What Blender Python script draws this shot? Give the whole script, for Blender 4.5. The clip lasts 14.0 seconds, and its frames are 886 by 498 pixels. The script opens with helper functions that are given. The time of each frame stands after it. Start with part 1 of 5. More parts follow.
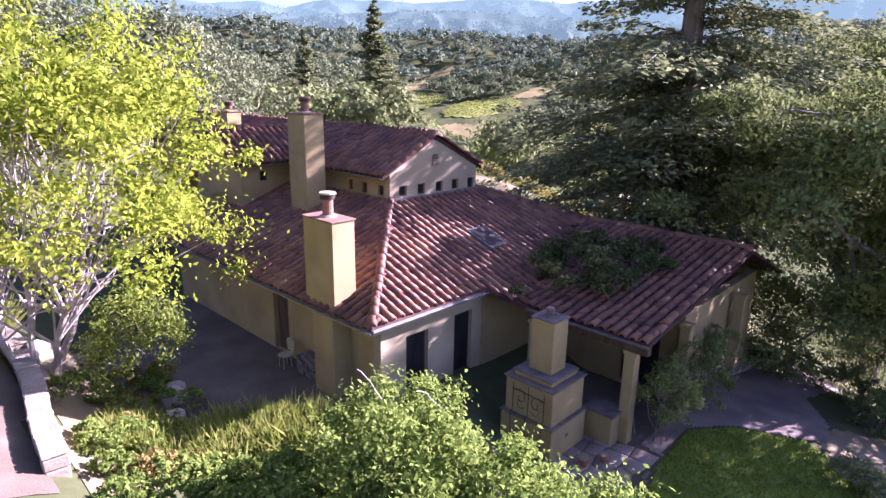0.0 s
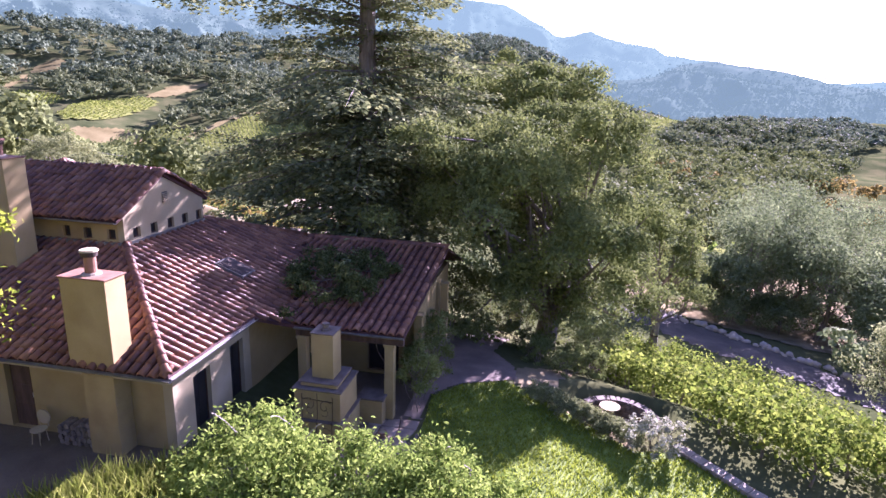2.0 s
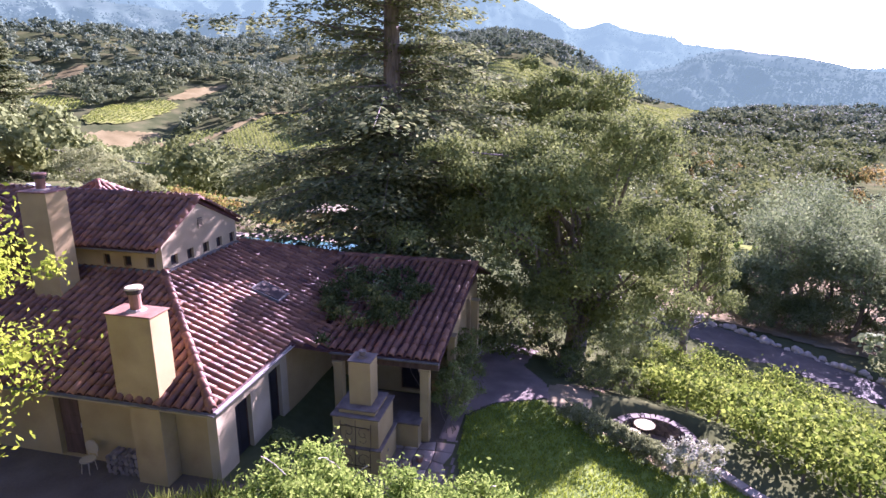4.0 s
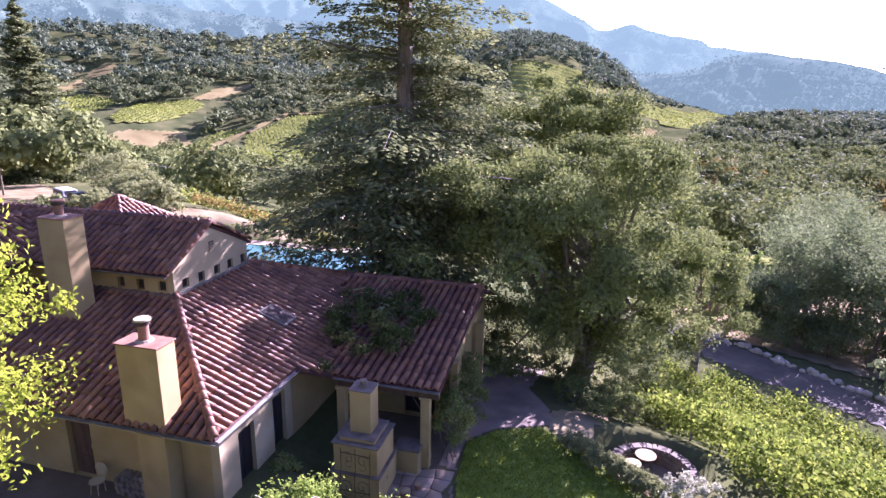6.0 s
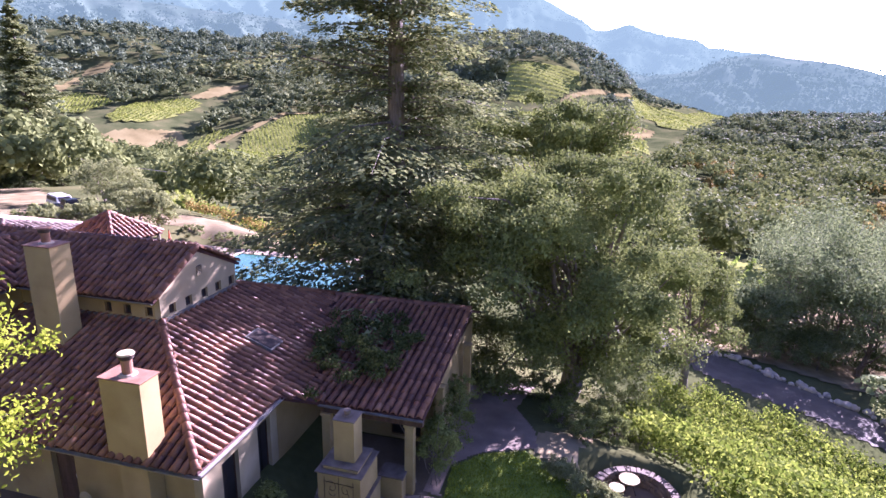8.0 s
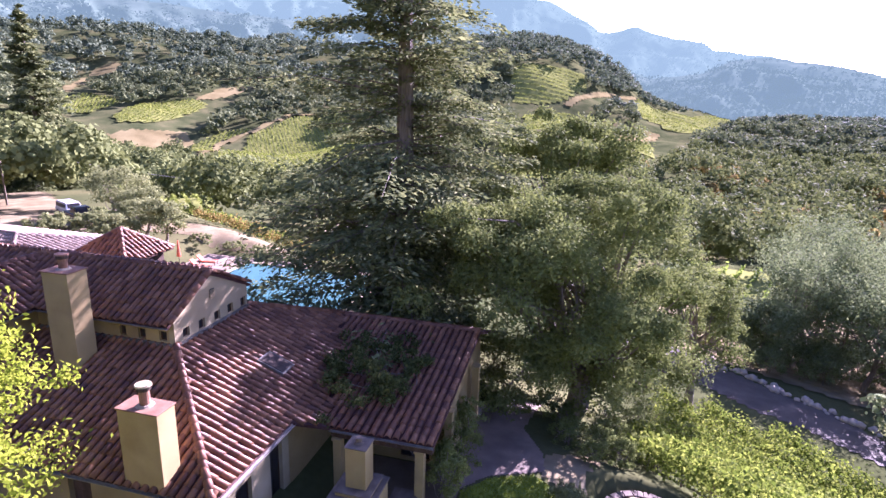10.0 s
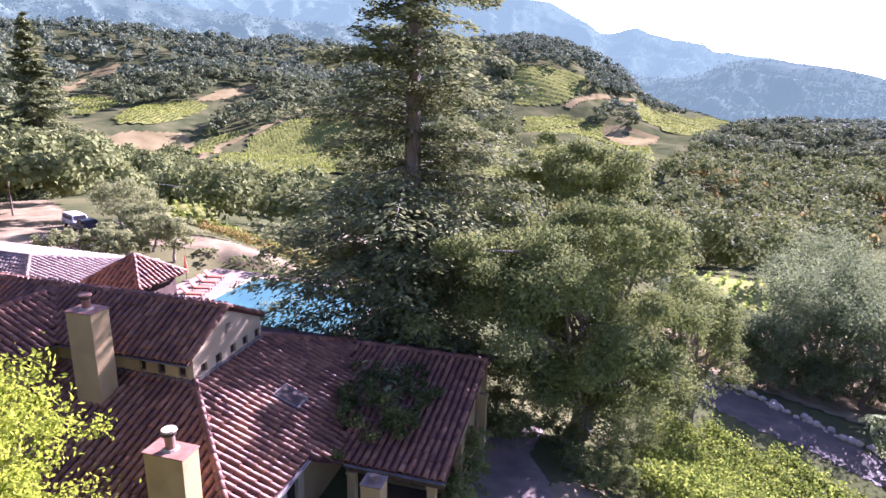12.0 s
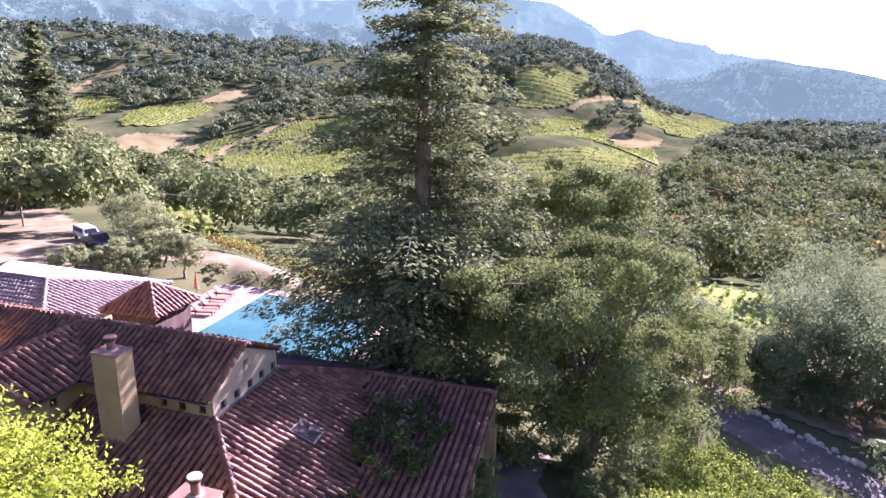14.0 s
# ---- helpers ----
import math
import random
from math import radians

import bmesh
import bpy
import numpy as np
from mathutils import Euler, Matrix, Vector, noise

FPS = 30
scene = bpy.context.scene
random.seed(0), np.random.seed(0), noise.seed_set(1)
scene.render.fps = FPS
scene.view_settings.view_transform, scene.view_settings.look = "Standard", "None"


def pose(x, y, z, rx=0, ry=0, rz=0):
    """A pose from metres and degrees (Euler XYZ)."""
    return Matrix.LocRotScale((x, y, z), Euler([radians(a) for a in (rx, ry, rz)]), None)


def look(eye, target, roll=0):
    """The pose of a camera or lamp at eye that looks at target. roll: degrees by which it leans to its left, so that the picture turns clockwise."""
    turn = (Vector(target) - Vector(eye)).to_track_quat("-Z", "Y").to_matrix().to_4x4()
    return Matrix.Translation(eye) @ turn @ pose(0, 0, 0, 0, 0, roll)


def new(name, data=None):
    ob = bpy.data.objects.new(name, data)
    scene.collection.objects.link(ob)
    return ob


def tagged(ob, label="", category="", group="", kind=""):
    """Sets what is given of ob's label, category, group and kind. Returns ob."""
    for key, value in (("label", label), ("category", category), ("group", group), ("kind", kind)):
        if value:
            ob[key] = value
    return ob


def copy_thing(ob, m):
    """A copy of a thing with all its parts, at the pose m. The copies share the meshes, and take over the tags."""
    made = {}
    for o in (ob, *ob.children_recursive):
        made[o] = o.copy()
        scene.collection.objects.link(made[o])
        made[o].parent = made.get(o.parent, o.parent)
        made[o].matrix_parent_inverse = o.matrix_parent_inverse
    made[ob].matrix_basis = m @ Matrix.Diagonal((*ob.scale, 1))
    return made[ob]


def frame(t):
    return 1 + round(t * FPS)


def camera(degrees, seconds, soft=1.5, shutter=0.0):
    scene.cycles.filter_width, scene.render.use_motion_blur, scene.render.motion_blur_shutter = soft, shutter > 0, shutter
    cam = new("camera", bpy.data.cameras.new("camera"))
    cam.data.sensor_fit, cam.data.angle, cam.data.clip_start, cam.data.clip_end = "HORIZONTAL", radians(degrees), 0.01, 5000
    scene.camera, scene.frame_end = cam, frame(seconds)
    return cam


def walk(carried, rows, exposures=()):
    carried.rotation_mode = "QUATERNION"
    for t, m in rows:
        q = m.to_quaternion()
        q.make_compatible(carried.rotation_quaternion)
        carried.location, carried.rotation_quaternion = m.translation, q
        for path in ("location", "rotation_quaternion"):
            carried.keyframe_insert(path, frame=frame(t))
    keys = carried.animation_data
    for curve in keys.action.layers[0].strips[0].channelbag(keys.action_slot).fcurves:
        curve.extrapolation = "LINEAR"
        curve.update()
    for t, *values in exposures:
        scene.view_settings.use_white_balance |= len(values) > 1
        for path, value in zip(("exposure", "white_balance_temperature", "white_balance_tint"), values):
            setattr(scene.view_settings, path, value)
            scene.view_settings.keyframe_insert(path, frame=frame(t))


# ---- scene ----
cam = camera(74.0, 14.0)
EXPOSURE, KELVIN, TINT = 2.63, 5150, 62
PATH = [
    (0, (-8.76, -10.858, 8.547), (-7.366, -9.523, 8.021), 1.0),
    (0.5, (-10.354, -10.541, 9.043), (-8.796, -9.403, 8.516), 2.2),
    (1, (-10.79, -9.974, 9.282), (-9.087, -9.069, 8.752), 1.1),
    (1.5, (-11.574, -9.721, 9.522), (-9.713, -9.182, 9.022), 2.5),
    (2, (-12.389, -9.551, 9.953), (-10.487, -9.19, 9.45), 1.8),
    (2.5, (-12.308, -9.033, 10.074), (-10.414, -8.642, 9.564), 0.8),
    (3, (-12.34, -8.847, 10.33), (-10.452, -8.434, 9.813), 0.4),
    (5.5, (-12.227, -9.475, 11.718), (-10.349, -9.021, 11.202), 1.0),
    (6, (-12.198, -9.58, 11.99), (-10.328, -9.092, 11.473), 0.9),
    (6.5, (-12.123, -9.742, 12.256), (-10.253, -9.255, 11.74), 1.0),
    (7, (-12.114, -9.885, 12.527), (-10.238, -9.42, 12.012), 1.2),
    (7.5, (-12.05, -9.962, 12.805), (-10.174, -9.502, 12.289), 1.3),
    (8, (-11.981, -9.96, 13.031), (-10.11, -9.481, 12.512), 1.2),
    (10.5, (-12.095, -9.606, 14.375), (-10.226, -9.114, 13.859), 1.5),
    (11, (-12.189, -9.533, 14.768), (-10.317, -9.049, 14.254), 1.7),
    (11.5, (-12.316, -9.423, 15.196), (-10.445, -8.938, 14.681), 1.7),
    (12, (-12.445, -9.301, 15.651), (-10.576, -8.811, 15.136), 1.6),
    (12.5, (-12.546, -9.189, 16.093), (-10.678, -8.694, 15.578), 1.6),
    (13, (-12.621, -9.062, 16.522), (-10.751, -8.573, 16.009), 1.7),
    (13.5, (-12.702, -8.997, 16.955), (-10.835, -8.498, 16.441), 1.7),
    (14, (-12.756, -8.923, 17.415), (-10.889, -8.423, 16.901), 1.7),
]
walk(cam, [(t, look(eye, target, roll)) for t, eye, target, roll in PATH], [(0.0, EXPOSURE, KELVIN, TINT), (14.0, EXPOSURE, KELVIN, TINT)])

# ---- world and sun ----
SUN_AZ, SUN_EL = -23.0, 24.0
sun_dir = Vector((math.cos(radians(SUN_EL)) * math.cos(radians(SUN_AZ)),
                  math.cos(radians(SUN_EL)) * math.sin(radians(SUN_AZ)), math.sin(radians(SUN_EL))))
world = bpy.data.worlds.new("world")
scene.world = world
world.use_nodes = True
wn = world.node_tree
sky = wn.nodes.new("ShaderNodeTexSky")
sky.sky_type, sky.sun_disc = "NISHITA", False
sky.sun_elevation, sky.sun_rotation = radians(SUN_EL), radians(90 - SUN_AZ)
sky.altitude, sky.air_density, sky.dust_density, sky.ozone_density = 100, 1.0, 1.2, 1.5
wn.nodes["Background"].inputs["Strength"].default_value = 0.05
wn.links.new(sky.outputs[0], wn.nodes["Background"].inputs["Color"])
sun_data = bpy.data.lights.new("sun", "SUN")
sun_data.energy, sun_data.angle, sun_data.color = 5.5, radians(0.55), (1.0, 0.9, 0.75)
sun = new("sun", sun_data)
sun.matrix_world = look(sun_dir * 200, (0, 0, 0))


# ---- materials ----
def material(name, stops, scale=3.0, detail=6.0, rough=0.85, bump=0.3, bump_scale=40.0, vary="", vary_amount=0.5,
             translucent=0.0, metallic=0.0, stretch=(1, 1, 1), spec=0.3, stain=None, coords="Object"):
    """A procedural surface: a colour ramp over noise, a second finer grain, bump, and a random tint for each piece."""
    m = bpy.data.materials.new(name)
    m.use_nodes = True
    nt = m.node_tree
    n, l = nt.nodes, nt.links
    b = n["Principled BSDF"]
    tc = n.new("ShaderNodeTexCoord")
    mp = n.new("ShaderNodeMapping")
    mp.inputs["Scale"].default_value = stretch
    l.new(tc.outputs[coords], mp.inputs[0])
    no = n.new("ShaderNodeTexNoise")
    no.inputs["Scale"].default_value, no.inputs["Detail"].default_value = scale, detail
    l.new(mp.outputs[0], no.inputs["Vector"])
    ramp = n.new("ShaderNodeValToRGB")
    while len(ramp.color_ramp.elements) < len(stops):
        ramp.color_ramp.elements.new(0.5)
    for e, (p, c) in zip(ramp.color_ramp.elements, stops):
        e.position, e.color = p, (*c, 1)
    fac = no.outputs["Fac"]
    if vary:
        if vary == "island":
            src = n.new("ShaderNodeNewGeometry").outputs["Random Per Island"]
        else:
            src = n.new("ShaderNodeObjectInfo").outputs["Random"]
        mix = n.new("ShaderNodeMix")
        mix.inputs[0].default_value = vary_amount
        l.new(fac, mix.inputs[2])
        l.new(src, mix.inputs[3])
        fac = mix.outputs[0]
    l.new(fac, ramp.inputs[0])
    fine = n.new("ShaderNodeTexNoise")
    fine.inputs["Scale"].default_value, fine.inputs["Detail"].default_value = bump_scale, 4
    l.new(mp.outputs[0], fine.inputs["Vector"])
    grain = n.new("ShaderNodeMapRange")
    grain.inputs[3].default_value, grain.inputs[4].default_value = 0.7, 1.25
    l.new(fine.outputs["Fac"], grain.inputs[0])
    mul = n.new("ShaderNodeMix")
    mul.data_type, mul.blend_type = "RGBA", "MULTIPLY"
    mul.inputs[0].default_value = 1.0
    l.new(ramp.outputs[0], mul.inputs[6])
    l.new(grain.outputs[0], mul.inputs[7])
    colour = mul.outputs[2]
    if stain:
        sc, col, lo, hi = stain
        sn = n.new("ShaderNodeTexNoise")
        sn.inputs["Scale"].default_value, sn.inputs["Detail"].default_value = sc, 8
        l.new(mp.outputs[0], sn.inputs["Vector"])
        sr = n.new("ShaderNodeMapRange")
        sr.inputs[1].default_value, sr.inputs[2].default_value = lo, hi
        l.new(sn.outputs["Fac"], sr.inputs[0])
        sm = n.new("ShaderNodeMix")
        sm.data_type = "RGBA"
        l.new(sr.outputs[0], sm.inputs[0])
        l.new(colour, sm.inputs[6])
        sm.inputs[7].default_value = (*col, 1)
        colour = sm.outputs[2]
    l.new(colour, b.inputs["Base Color"])
    b.inputs["Roughness"].default_value, b.inputs["Metallic"].default_value = rough, metallic
    b.inputs["Specular IOR Level"].default_value = spec
    if bump:
        bp = n.new("ShaderNodeBump")
        bp.inputs["Strength"].default_value, bp.inputs["Distance"].default_value = bump, 0.02
        l.new(fine.outputs["Fac"], bp.inputs["Height"])
        l.new(bp.outputs[0], b.inputs["Normal"])
    if translucent:
        tr = n.new("ShaderNodeBsdfTranslucent")
        l.new(colour, tr.inputs[0])
        ms = n.new("ShaderNodeMixShader")
        ms.inputs[0].default_value = translucent
        l.new(b.outputs[0], ms.inputs[1])
        l.new(tr.outputs[0], ms.inputs[2])
        l.new(ms.outputs[0], n["Material Output"].inputs[0])
    return m


TILE = [(0.2, (0.076, 0.032, 0.017)), (0.42, (0.145, 0.06, 0.027)), (0.62, (0.225, 0.1, 0.043)), (0.9, (0.34, 0.19, 0.1))]
M_TILES = material("terracotta_tiles", TILE, 0.9, rough=0.5, bump=0.4, bump_scale=30, vary="island", vary_amount=0.32, spec=0.35, stain=(1.7, (0.08, 0.05, 0.035), 0.6, 0.85))
M_TILE = material("terracotta_tile", TILE, 0.9, rough=0.5, bump=0.4, bump_scale=30, vary="object", vary_amount=0.32, spec=0.35, stain=(1.7, (0.08, 0.05, 0.035), 0.6, 0.85))
# Sun glare on the annex roof is put into this paler tile colour.
GLARE_TILE = [(0.2, (0.16, 0.115, 0.086)), (0.5, (0.25, 0.19, 0.145)), (0.85, (0.33, 0.27, 0.215))]
M_GLARETILES = material("sun_glare_tiles", GLARE_TILE, 0.9, rough=0.7, bump=0.4, bump_scale=30, vary="island", vary_amount=0.4)
M_PAN = material("roof_pan", [(0.3, (0.045, 0.02, 0.02)), (0.7, (0.1, 0.045, 0.035))], 2.0)
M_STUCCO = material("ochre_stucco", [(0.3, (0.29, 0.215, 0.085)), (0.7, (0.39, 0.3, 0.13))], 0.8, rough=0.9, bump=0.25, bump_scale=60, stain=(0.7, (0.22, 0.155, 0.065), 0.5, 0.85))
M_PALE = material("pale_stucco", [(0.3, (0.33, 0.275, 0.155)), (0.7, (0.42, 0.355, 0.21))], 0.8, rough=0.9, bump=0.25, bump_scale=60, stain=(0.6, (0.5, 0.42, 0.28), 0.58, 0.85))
M_DARK = material("dark_opening", [(0.3, (0.012, 0.012, 0.014)), (0.7, (0.03, 0.028, 0.028))], 2.0, rough=0.3, bump=0)
M_WOOD = material("dark_wood", [(0.3, (0.05, 0.03, 0.02)), (0.7, (0.12, 0.075, 0.05))], 6.0, stretch=(1, 1, 0.15))
M_GUTTER = material("grey_gutter", [(0.3, (0.12, 0.115, 0.095)), (0.7, (0.22, 0.21, 0.175))], 3.0, rough=0.6, metallic=0.2, bump=0.1)
M_METAL = material("weathered_metal", [(0.3, (0.3, 0.27, 0.24)), (0.7, (0.55, 0.52, 0.47))], 5.0, rough=0.45, metallic=0.7, bump=0.1)
M_CLAY = material("clay_flue", [(0.3, (0.19, 0.095, 0.055)), (0.7, (0.29, 0.16, 0.098))], 4.0)
M_IRON = material("rusted_iron", [(0.3, (0.04, 0.03, 0.024)), (0.7, (0.1, 0.07, 0.05))], 8.0, rough=0.7, metallic=0.3)
M_STONE = material("field_stone", [(0.25, (0.18, 0.14, 0.095)), (0.5, (0.31, 0.25, 0.17)), (0.8, (0.45, 0.38, 0.28))], 2.5, bump=0.6, bump_scale=18, vary="island", vary_amount=0.4)
M_FLAG = material("flagstone", [(0.25, (0.16, 0.118, 0.08)), (0.5, (0.25, 0.19, 0.13)), (0.8, (0.36, 0.28, 0.2))], 1.2, bump=0.4, vary="island", vary_amount=0.5)
M_COPING = material("slate_coping", [(0.3, (0.11, 0.085, 0.062)), (0.7, (0.2, 0.16, 0.118))], 3.0)
M_GRAVEL = material("gravel", [(0.3, (0.075, 0.058, 0.036)), (0.55, (0.125, 0.098, 0.062)), (0.8, (0.19, 0.15, 0.098))], 0.6, detail=10, bump=0.6, bump_scale=25)
M_SOIL = material("dry_soil", [(0.3, (0.15, 0.122, 0.066)), (0.55, (0.235, 0.195, 0.108)), (0.8, (0.33, 0.28, 0.165))], 0.5, detail=10, bump=0.6, bump_scale=20, rough=1.0, spec=0.0)
M_GROUND = material("hill_ground", [(0.3, (0.045, 0.058, 0.022)), (0.5, (0.08, 0.09, 0.036)), (0.75, (0.14, 0.132, 0.058))], 0.05, detail=12, bump=0.5, bump_scale=3, rough=1.0, spec=0.0)
M_LAWN = material("lawn_turf", [(0.3, (0.1, 0.15, 0.014)), (0.6, (0.165, 0.225, 0.022)), (0.85, (0.24, 0.29, 0.04))], 1.5, detail=10, bump=0.8, bump_scale=30)
M_GRASS = material("grass_blades", [(0.2, (0.13, 0.185, 0.014)), (0.8, (0.3, 0.36, 0.03))], 1.5, vary="island", translucent=0.5, bump=0)
M_MEADOW = material("dry_meadow", [(0.3, (0.15, 0.125, 0.052)), (0.6, (0.23, 0.195, 0.085)), (0.85, (0.3, 0.26, 0.12))], 0.06, detail=10, bump=0.5, bump_scale=2, rough=1.0, spec=0.0)
M_VGRASS = material("vineyard_grass", [(0.3, (0.145, 0.165, 0.045)), (0.6, (0.2, 0.215, 0.06)), (0.85, (0.28, 0.275, 0.09))], 0.08, detail=8, bump=0.5, bump_scale=2, rough=1.0, spec=0.0)
M_LANE = material("lane_gravel", [(0.3, (0.07, 0.058, 0.042)), (0.55, (0.1, 0.083, 0.06)), (0.8, (0.15, 0.125, 0.09))], 0.8, detail=10, bump=0.6, bump_scale=25)
M_PATH = material("decomposed_granite", [(0.3, (0.15, 0.115, 0.085)), (0.55, (0.22, 0.17, 0.125)), (0.8, (0.3, 0.235, 0.175))], 0.7, detail=10, bump=0.5, bump_scale=30, stain=(0.5, (0.11, 0.085, 0.06), 0.5, 0.75))
M_WATER = material("pool_water", [(0.3, (0.03, 0.105, 0.085)), (0.7, (0.05, 0.15, 0.12))], 0.5, rough=0.12, bump=0.05, bump_scale=3, spec=0.3)
M_BARK = material("grey_bark", [(0.3, (0.1, 0.08, 0.06)), (0.7, (0.26, 0.22, 0.17))], 6.0, stretch=(1, 1, 0.2), bump=0.6)
M_PALEBARK = material("pale_bark", [(0.3, (0.26, 0.22, 0.17)), (0.7, (0.48, 0.43, 0.35))], 6.0, stretch=(1, 1, 0.2), bump=0.5)


def foliage(name, dark, mid, light, tr=0.4, scale=0.5, amount=0.6):
    return material(name, [(0.15, dark), (0.5, mid), (0.85, light)], scale, detail=3, rough=0.8, bump=0, vary="island", vary_amount=amount, translucent=tr, spec=0.03)


L_YELLOW = foliage("yellow_green_leaves", (0.13, 0.18, 0.014), (0.28, 0.34, 0.026), (0.43, 0.46, 0.05), 0.5)
L_OAK = foliage("oak_leaves", (0.0878, 0.112, 0.0327), (0.176, 0.213, 0.0596), (0.341, 0.374, 0.115), 0.28, 0.5, 0.3)
L_FIR = foliage("fir_needles", (0.0893, 0.112, 0.0462), (0.174, 0.206, 0.0814), (0.32, 0.339, 0.134), 0.3)
L_BUSH = foliage("shrub_leaves", (0.075, 0.12, 0.02), (0.19, 0.265, 0.042), (0.36, 0.43, 0.09), 0.45)
L_VINE = foliage("vine_leaves", (0.062, 0.098, 0.012), (0.16, 0.21, 0.028), (0.31, 0.35, 0.06), 0.45)
# Climber leaves are coloured darker for the shade lying over the wing roof.
L_VINESHADE = foliage("shaded_climber_leaves", (0.04, 0.055, 0.016), (0.08, 0.1, 0.03), (0.15, 0.17, 0.05), 0.25)
L_OLIVE = foliage("olive_leaves", (0.12, 0.14, 0.055), (0.24, 0.265, 0.105), (0.42, 0.43, 0.185), 0.38, 0.4, 0.3)
L_SLOPE = foliage("slope_oak_leaves", (0.0833, 0.114, 0.046), (0.167, 0.209, 0.0862), (0.314, 0.357, 0.161), 0.32, 0.4, 0.3)
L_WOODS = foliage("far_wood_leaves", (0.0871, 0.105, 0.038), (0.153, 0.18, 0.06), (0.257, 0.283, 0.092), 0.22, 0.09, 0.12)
# The next two leaf colours turn bluer step by step, as painted distance haze.
L_MIDHAZE = foliage("hazed_hillside_leaves", (0.085, 0.108, 0.05), (0.145, 0.172, 0.078), (0.23, 0.255, 0.11), 0.2, 0.07, 0.12)
L_RIDGEHAZE = foliage("hazed_ridge_leaves", (0.085, 0.115, 0.07), (0.13, 0.165, 0.095), (0.185, 0.22, 0.125), 0.2, 0.05, 0.12)
L_FARVINE = foliage("far_vine_leaves", (0.125, 0.165, 0.03), (0.22, 0.26, 0.046), (0.33, 0.355, 0.08), 0.25)
L_GOLD = foliage("gold_leaves", (0.16, 0.12, 0.03), (0.28, 0.21, 0.06), (0.4, 0.33, 0.1), 0.3)
L_GRASS = foliage("tall_grass_leaves", (0.12, 0.16, 0.018), (0.24, 0.28, 0.042), (0.38, 0.385, 0.1), 0.5)
L_WHITE = foliage("white_blossom", (0.16, 0.2, 0.08), (0.36, 0.37, 0.24), (0.6, 0.58, 0.44), 0.3)


# ---- builders ----
rng = np.random.default_rng(7)


def part(name, bm, mat, parent=None, label="", smooth=False):
    """Links a bmesh as one mesh object, under a thing if one is given."""
    me = bpy.data.meshes.new(name)
    bm.to_mesh(me)
    bm.free()
    me.materials.append(mat)
    if smooth:
        me.polygons.foreach_set("use_smooth", [True] * len(me.polygons))
    ob = new(name, me)
    ob.parent = parent
    if label:
        ob["label"] = label
    return ob


def raw(name, verts, faces, mat, parent=None, label="", smooth=False):
    """Links numpy verts and equal-sided faces as one mesh object."""
    verts, faces = np.asarray(verts, np.float32), np.asarray(faces, np.int32)
    me = bpy.data.meshes.new(name)
    k = faces.shape[1]
    me.vertices.add(len(verts))
    me.vertices.foreach_set("co", verts.ravel())
    me.loops.add(faces.size)
    me.loops.foreach_set("vertex_index", faces.ravel())
    me.polygons.add(len(faces))
    me.polygons.foreach_set("loop_start", np.arange(0, faces.size, k, dtype=np.int32))
    me.polygons.foreach_set("loop_total", np.full(len(faces), k, np.int32))
    if smooth:
        me.polygons.foreach_set("use_smooth", np.ones(len(faces), bool))
    me.update(calc_edges=True)
    me.materials.append(mat)
    ob = new(name, me)
    ob.parent = parent
    if label:
        ob["label"] = label
    return ob


def thing(name, label, category, group="", kind=""):
    return tagged(new(name), label, category, group, kind)


def box(bm, x0, x1, y0, y1, z0, z1, bevel=0.0):
    r = bmesh.ops.create_cube(bm, size=1, matrix=Matrix.LocRotScale(((x0 + x1) / 2, (y0 + y1) / 2, (z0 + z1) / 2), None, (x1 - x0, y1 - y0, z1 - z0)))
    if bevel:
        edges = list({e for v in r["verts"] for e in v.link_edges})
        bmesh.ops.bevel(bm, geom=edges, offset=bevel, segments=1, affect="EDGES")
    return bm


def boxed(*a, **k):
    return box(bmesh.new(), *a, **k)


def tube(bm, p0, p1, r0, r1, n=8):
    """A tapered round bar from p0 to p1."""
    p0, p1 = Vector(p0), Vector(p1)
    d = p1 - p0
    m = Matrix.Translation((p0 + p1) / 2) @ d.to_track_quat("Z", "Y").to_matrix().to_4x4()
    bmesh.ops.create_cone(bm, cap_ends=True, segments=n, radius1=r0, radius2=r1, depth=d.length, matrix=m)
    return bm


def sweep(bm, pts, r, n=5):
    """One bent round bar through the points."""
    pts = [Vector(p) for p in pts]
    rings = []
    for k, p in enumerate(pts):
        d = (pts[min(k + 1, len(pts) - 1)] - pts[max(k - 1, 0)]).normalized()
        s = d.orthogonal().normalized()
        w = d.cross(s)
        if rings:
            s = (rings[-1][0].co - pts[k - 1])
            s = (s - d * s.dot(d)).normalized()
            w = d.cross(s)
        rings.append([bm.verts.new(p + (s * math.cos(a) + w * math.sin(a)) * r) for a in (6.2832 * i / n for i in range(n))])
    for a, b in zip(rings, rings[1:]):
        for i in range(n):
            bm.faces.new((a[i], a[(i + 1) % n], b[(i + 1) % n], b[i]))
    return bm


def slab(bm, pts, thick):
    """A plate: the polygon pts, and the same lowered by thick."""
    top = [bm.verts.new(p) for p in pts]
    low = [bm.verts.new((p[0], p[1], p[2] - thick)) for p in pts]
    bm.faces.new(top)
    bm.faces.new(low[::-1])
    for i in range(len(pts)):
        j = (i + 1) % len(pts)
        bm.faces.new((top[j], top[i], low[i], low[j]))
    return bm


def unit(v):
    return v / np.maximum(np.linalg.norm(v, axis=-1, keepdims=True), 1e-9)


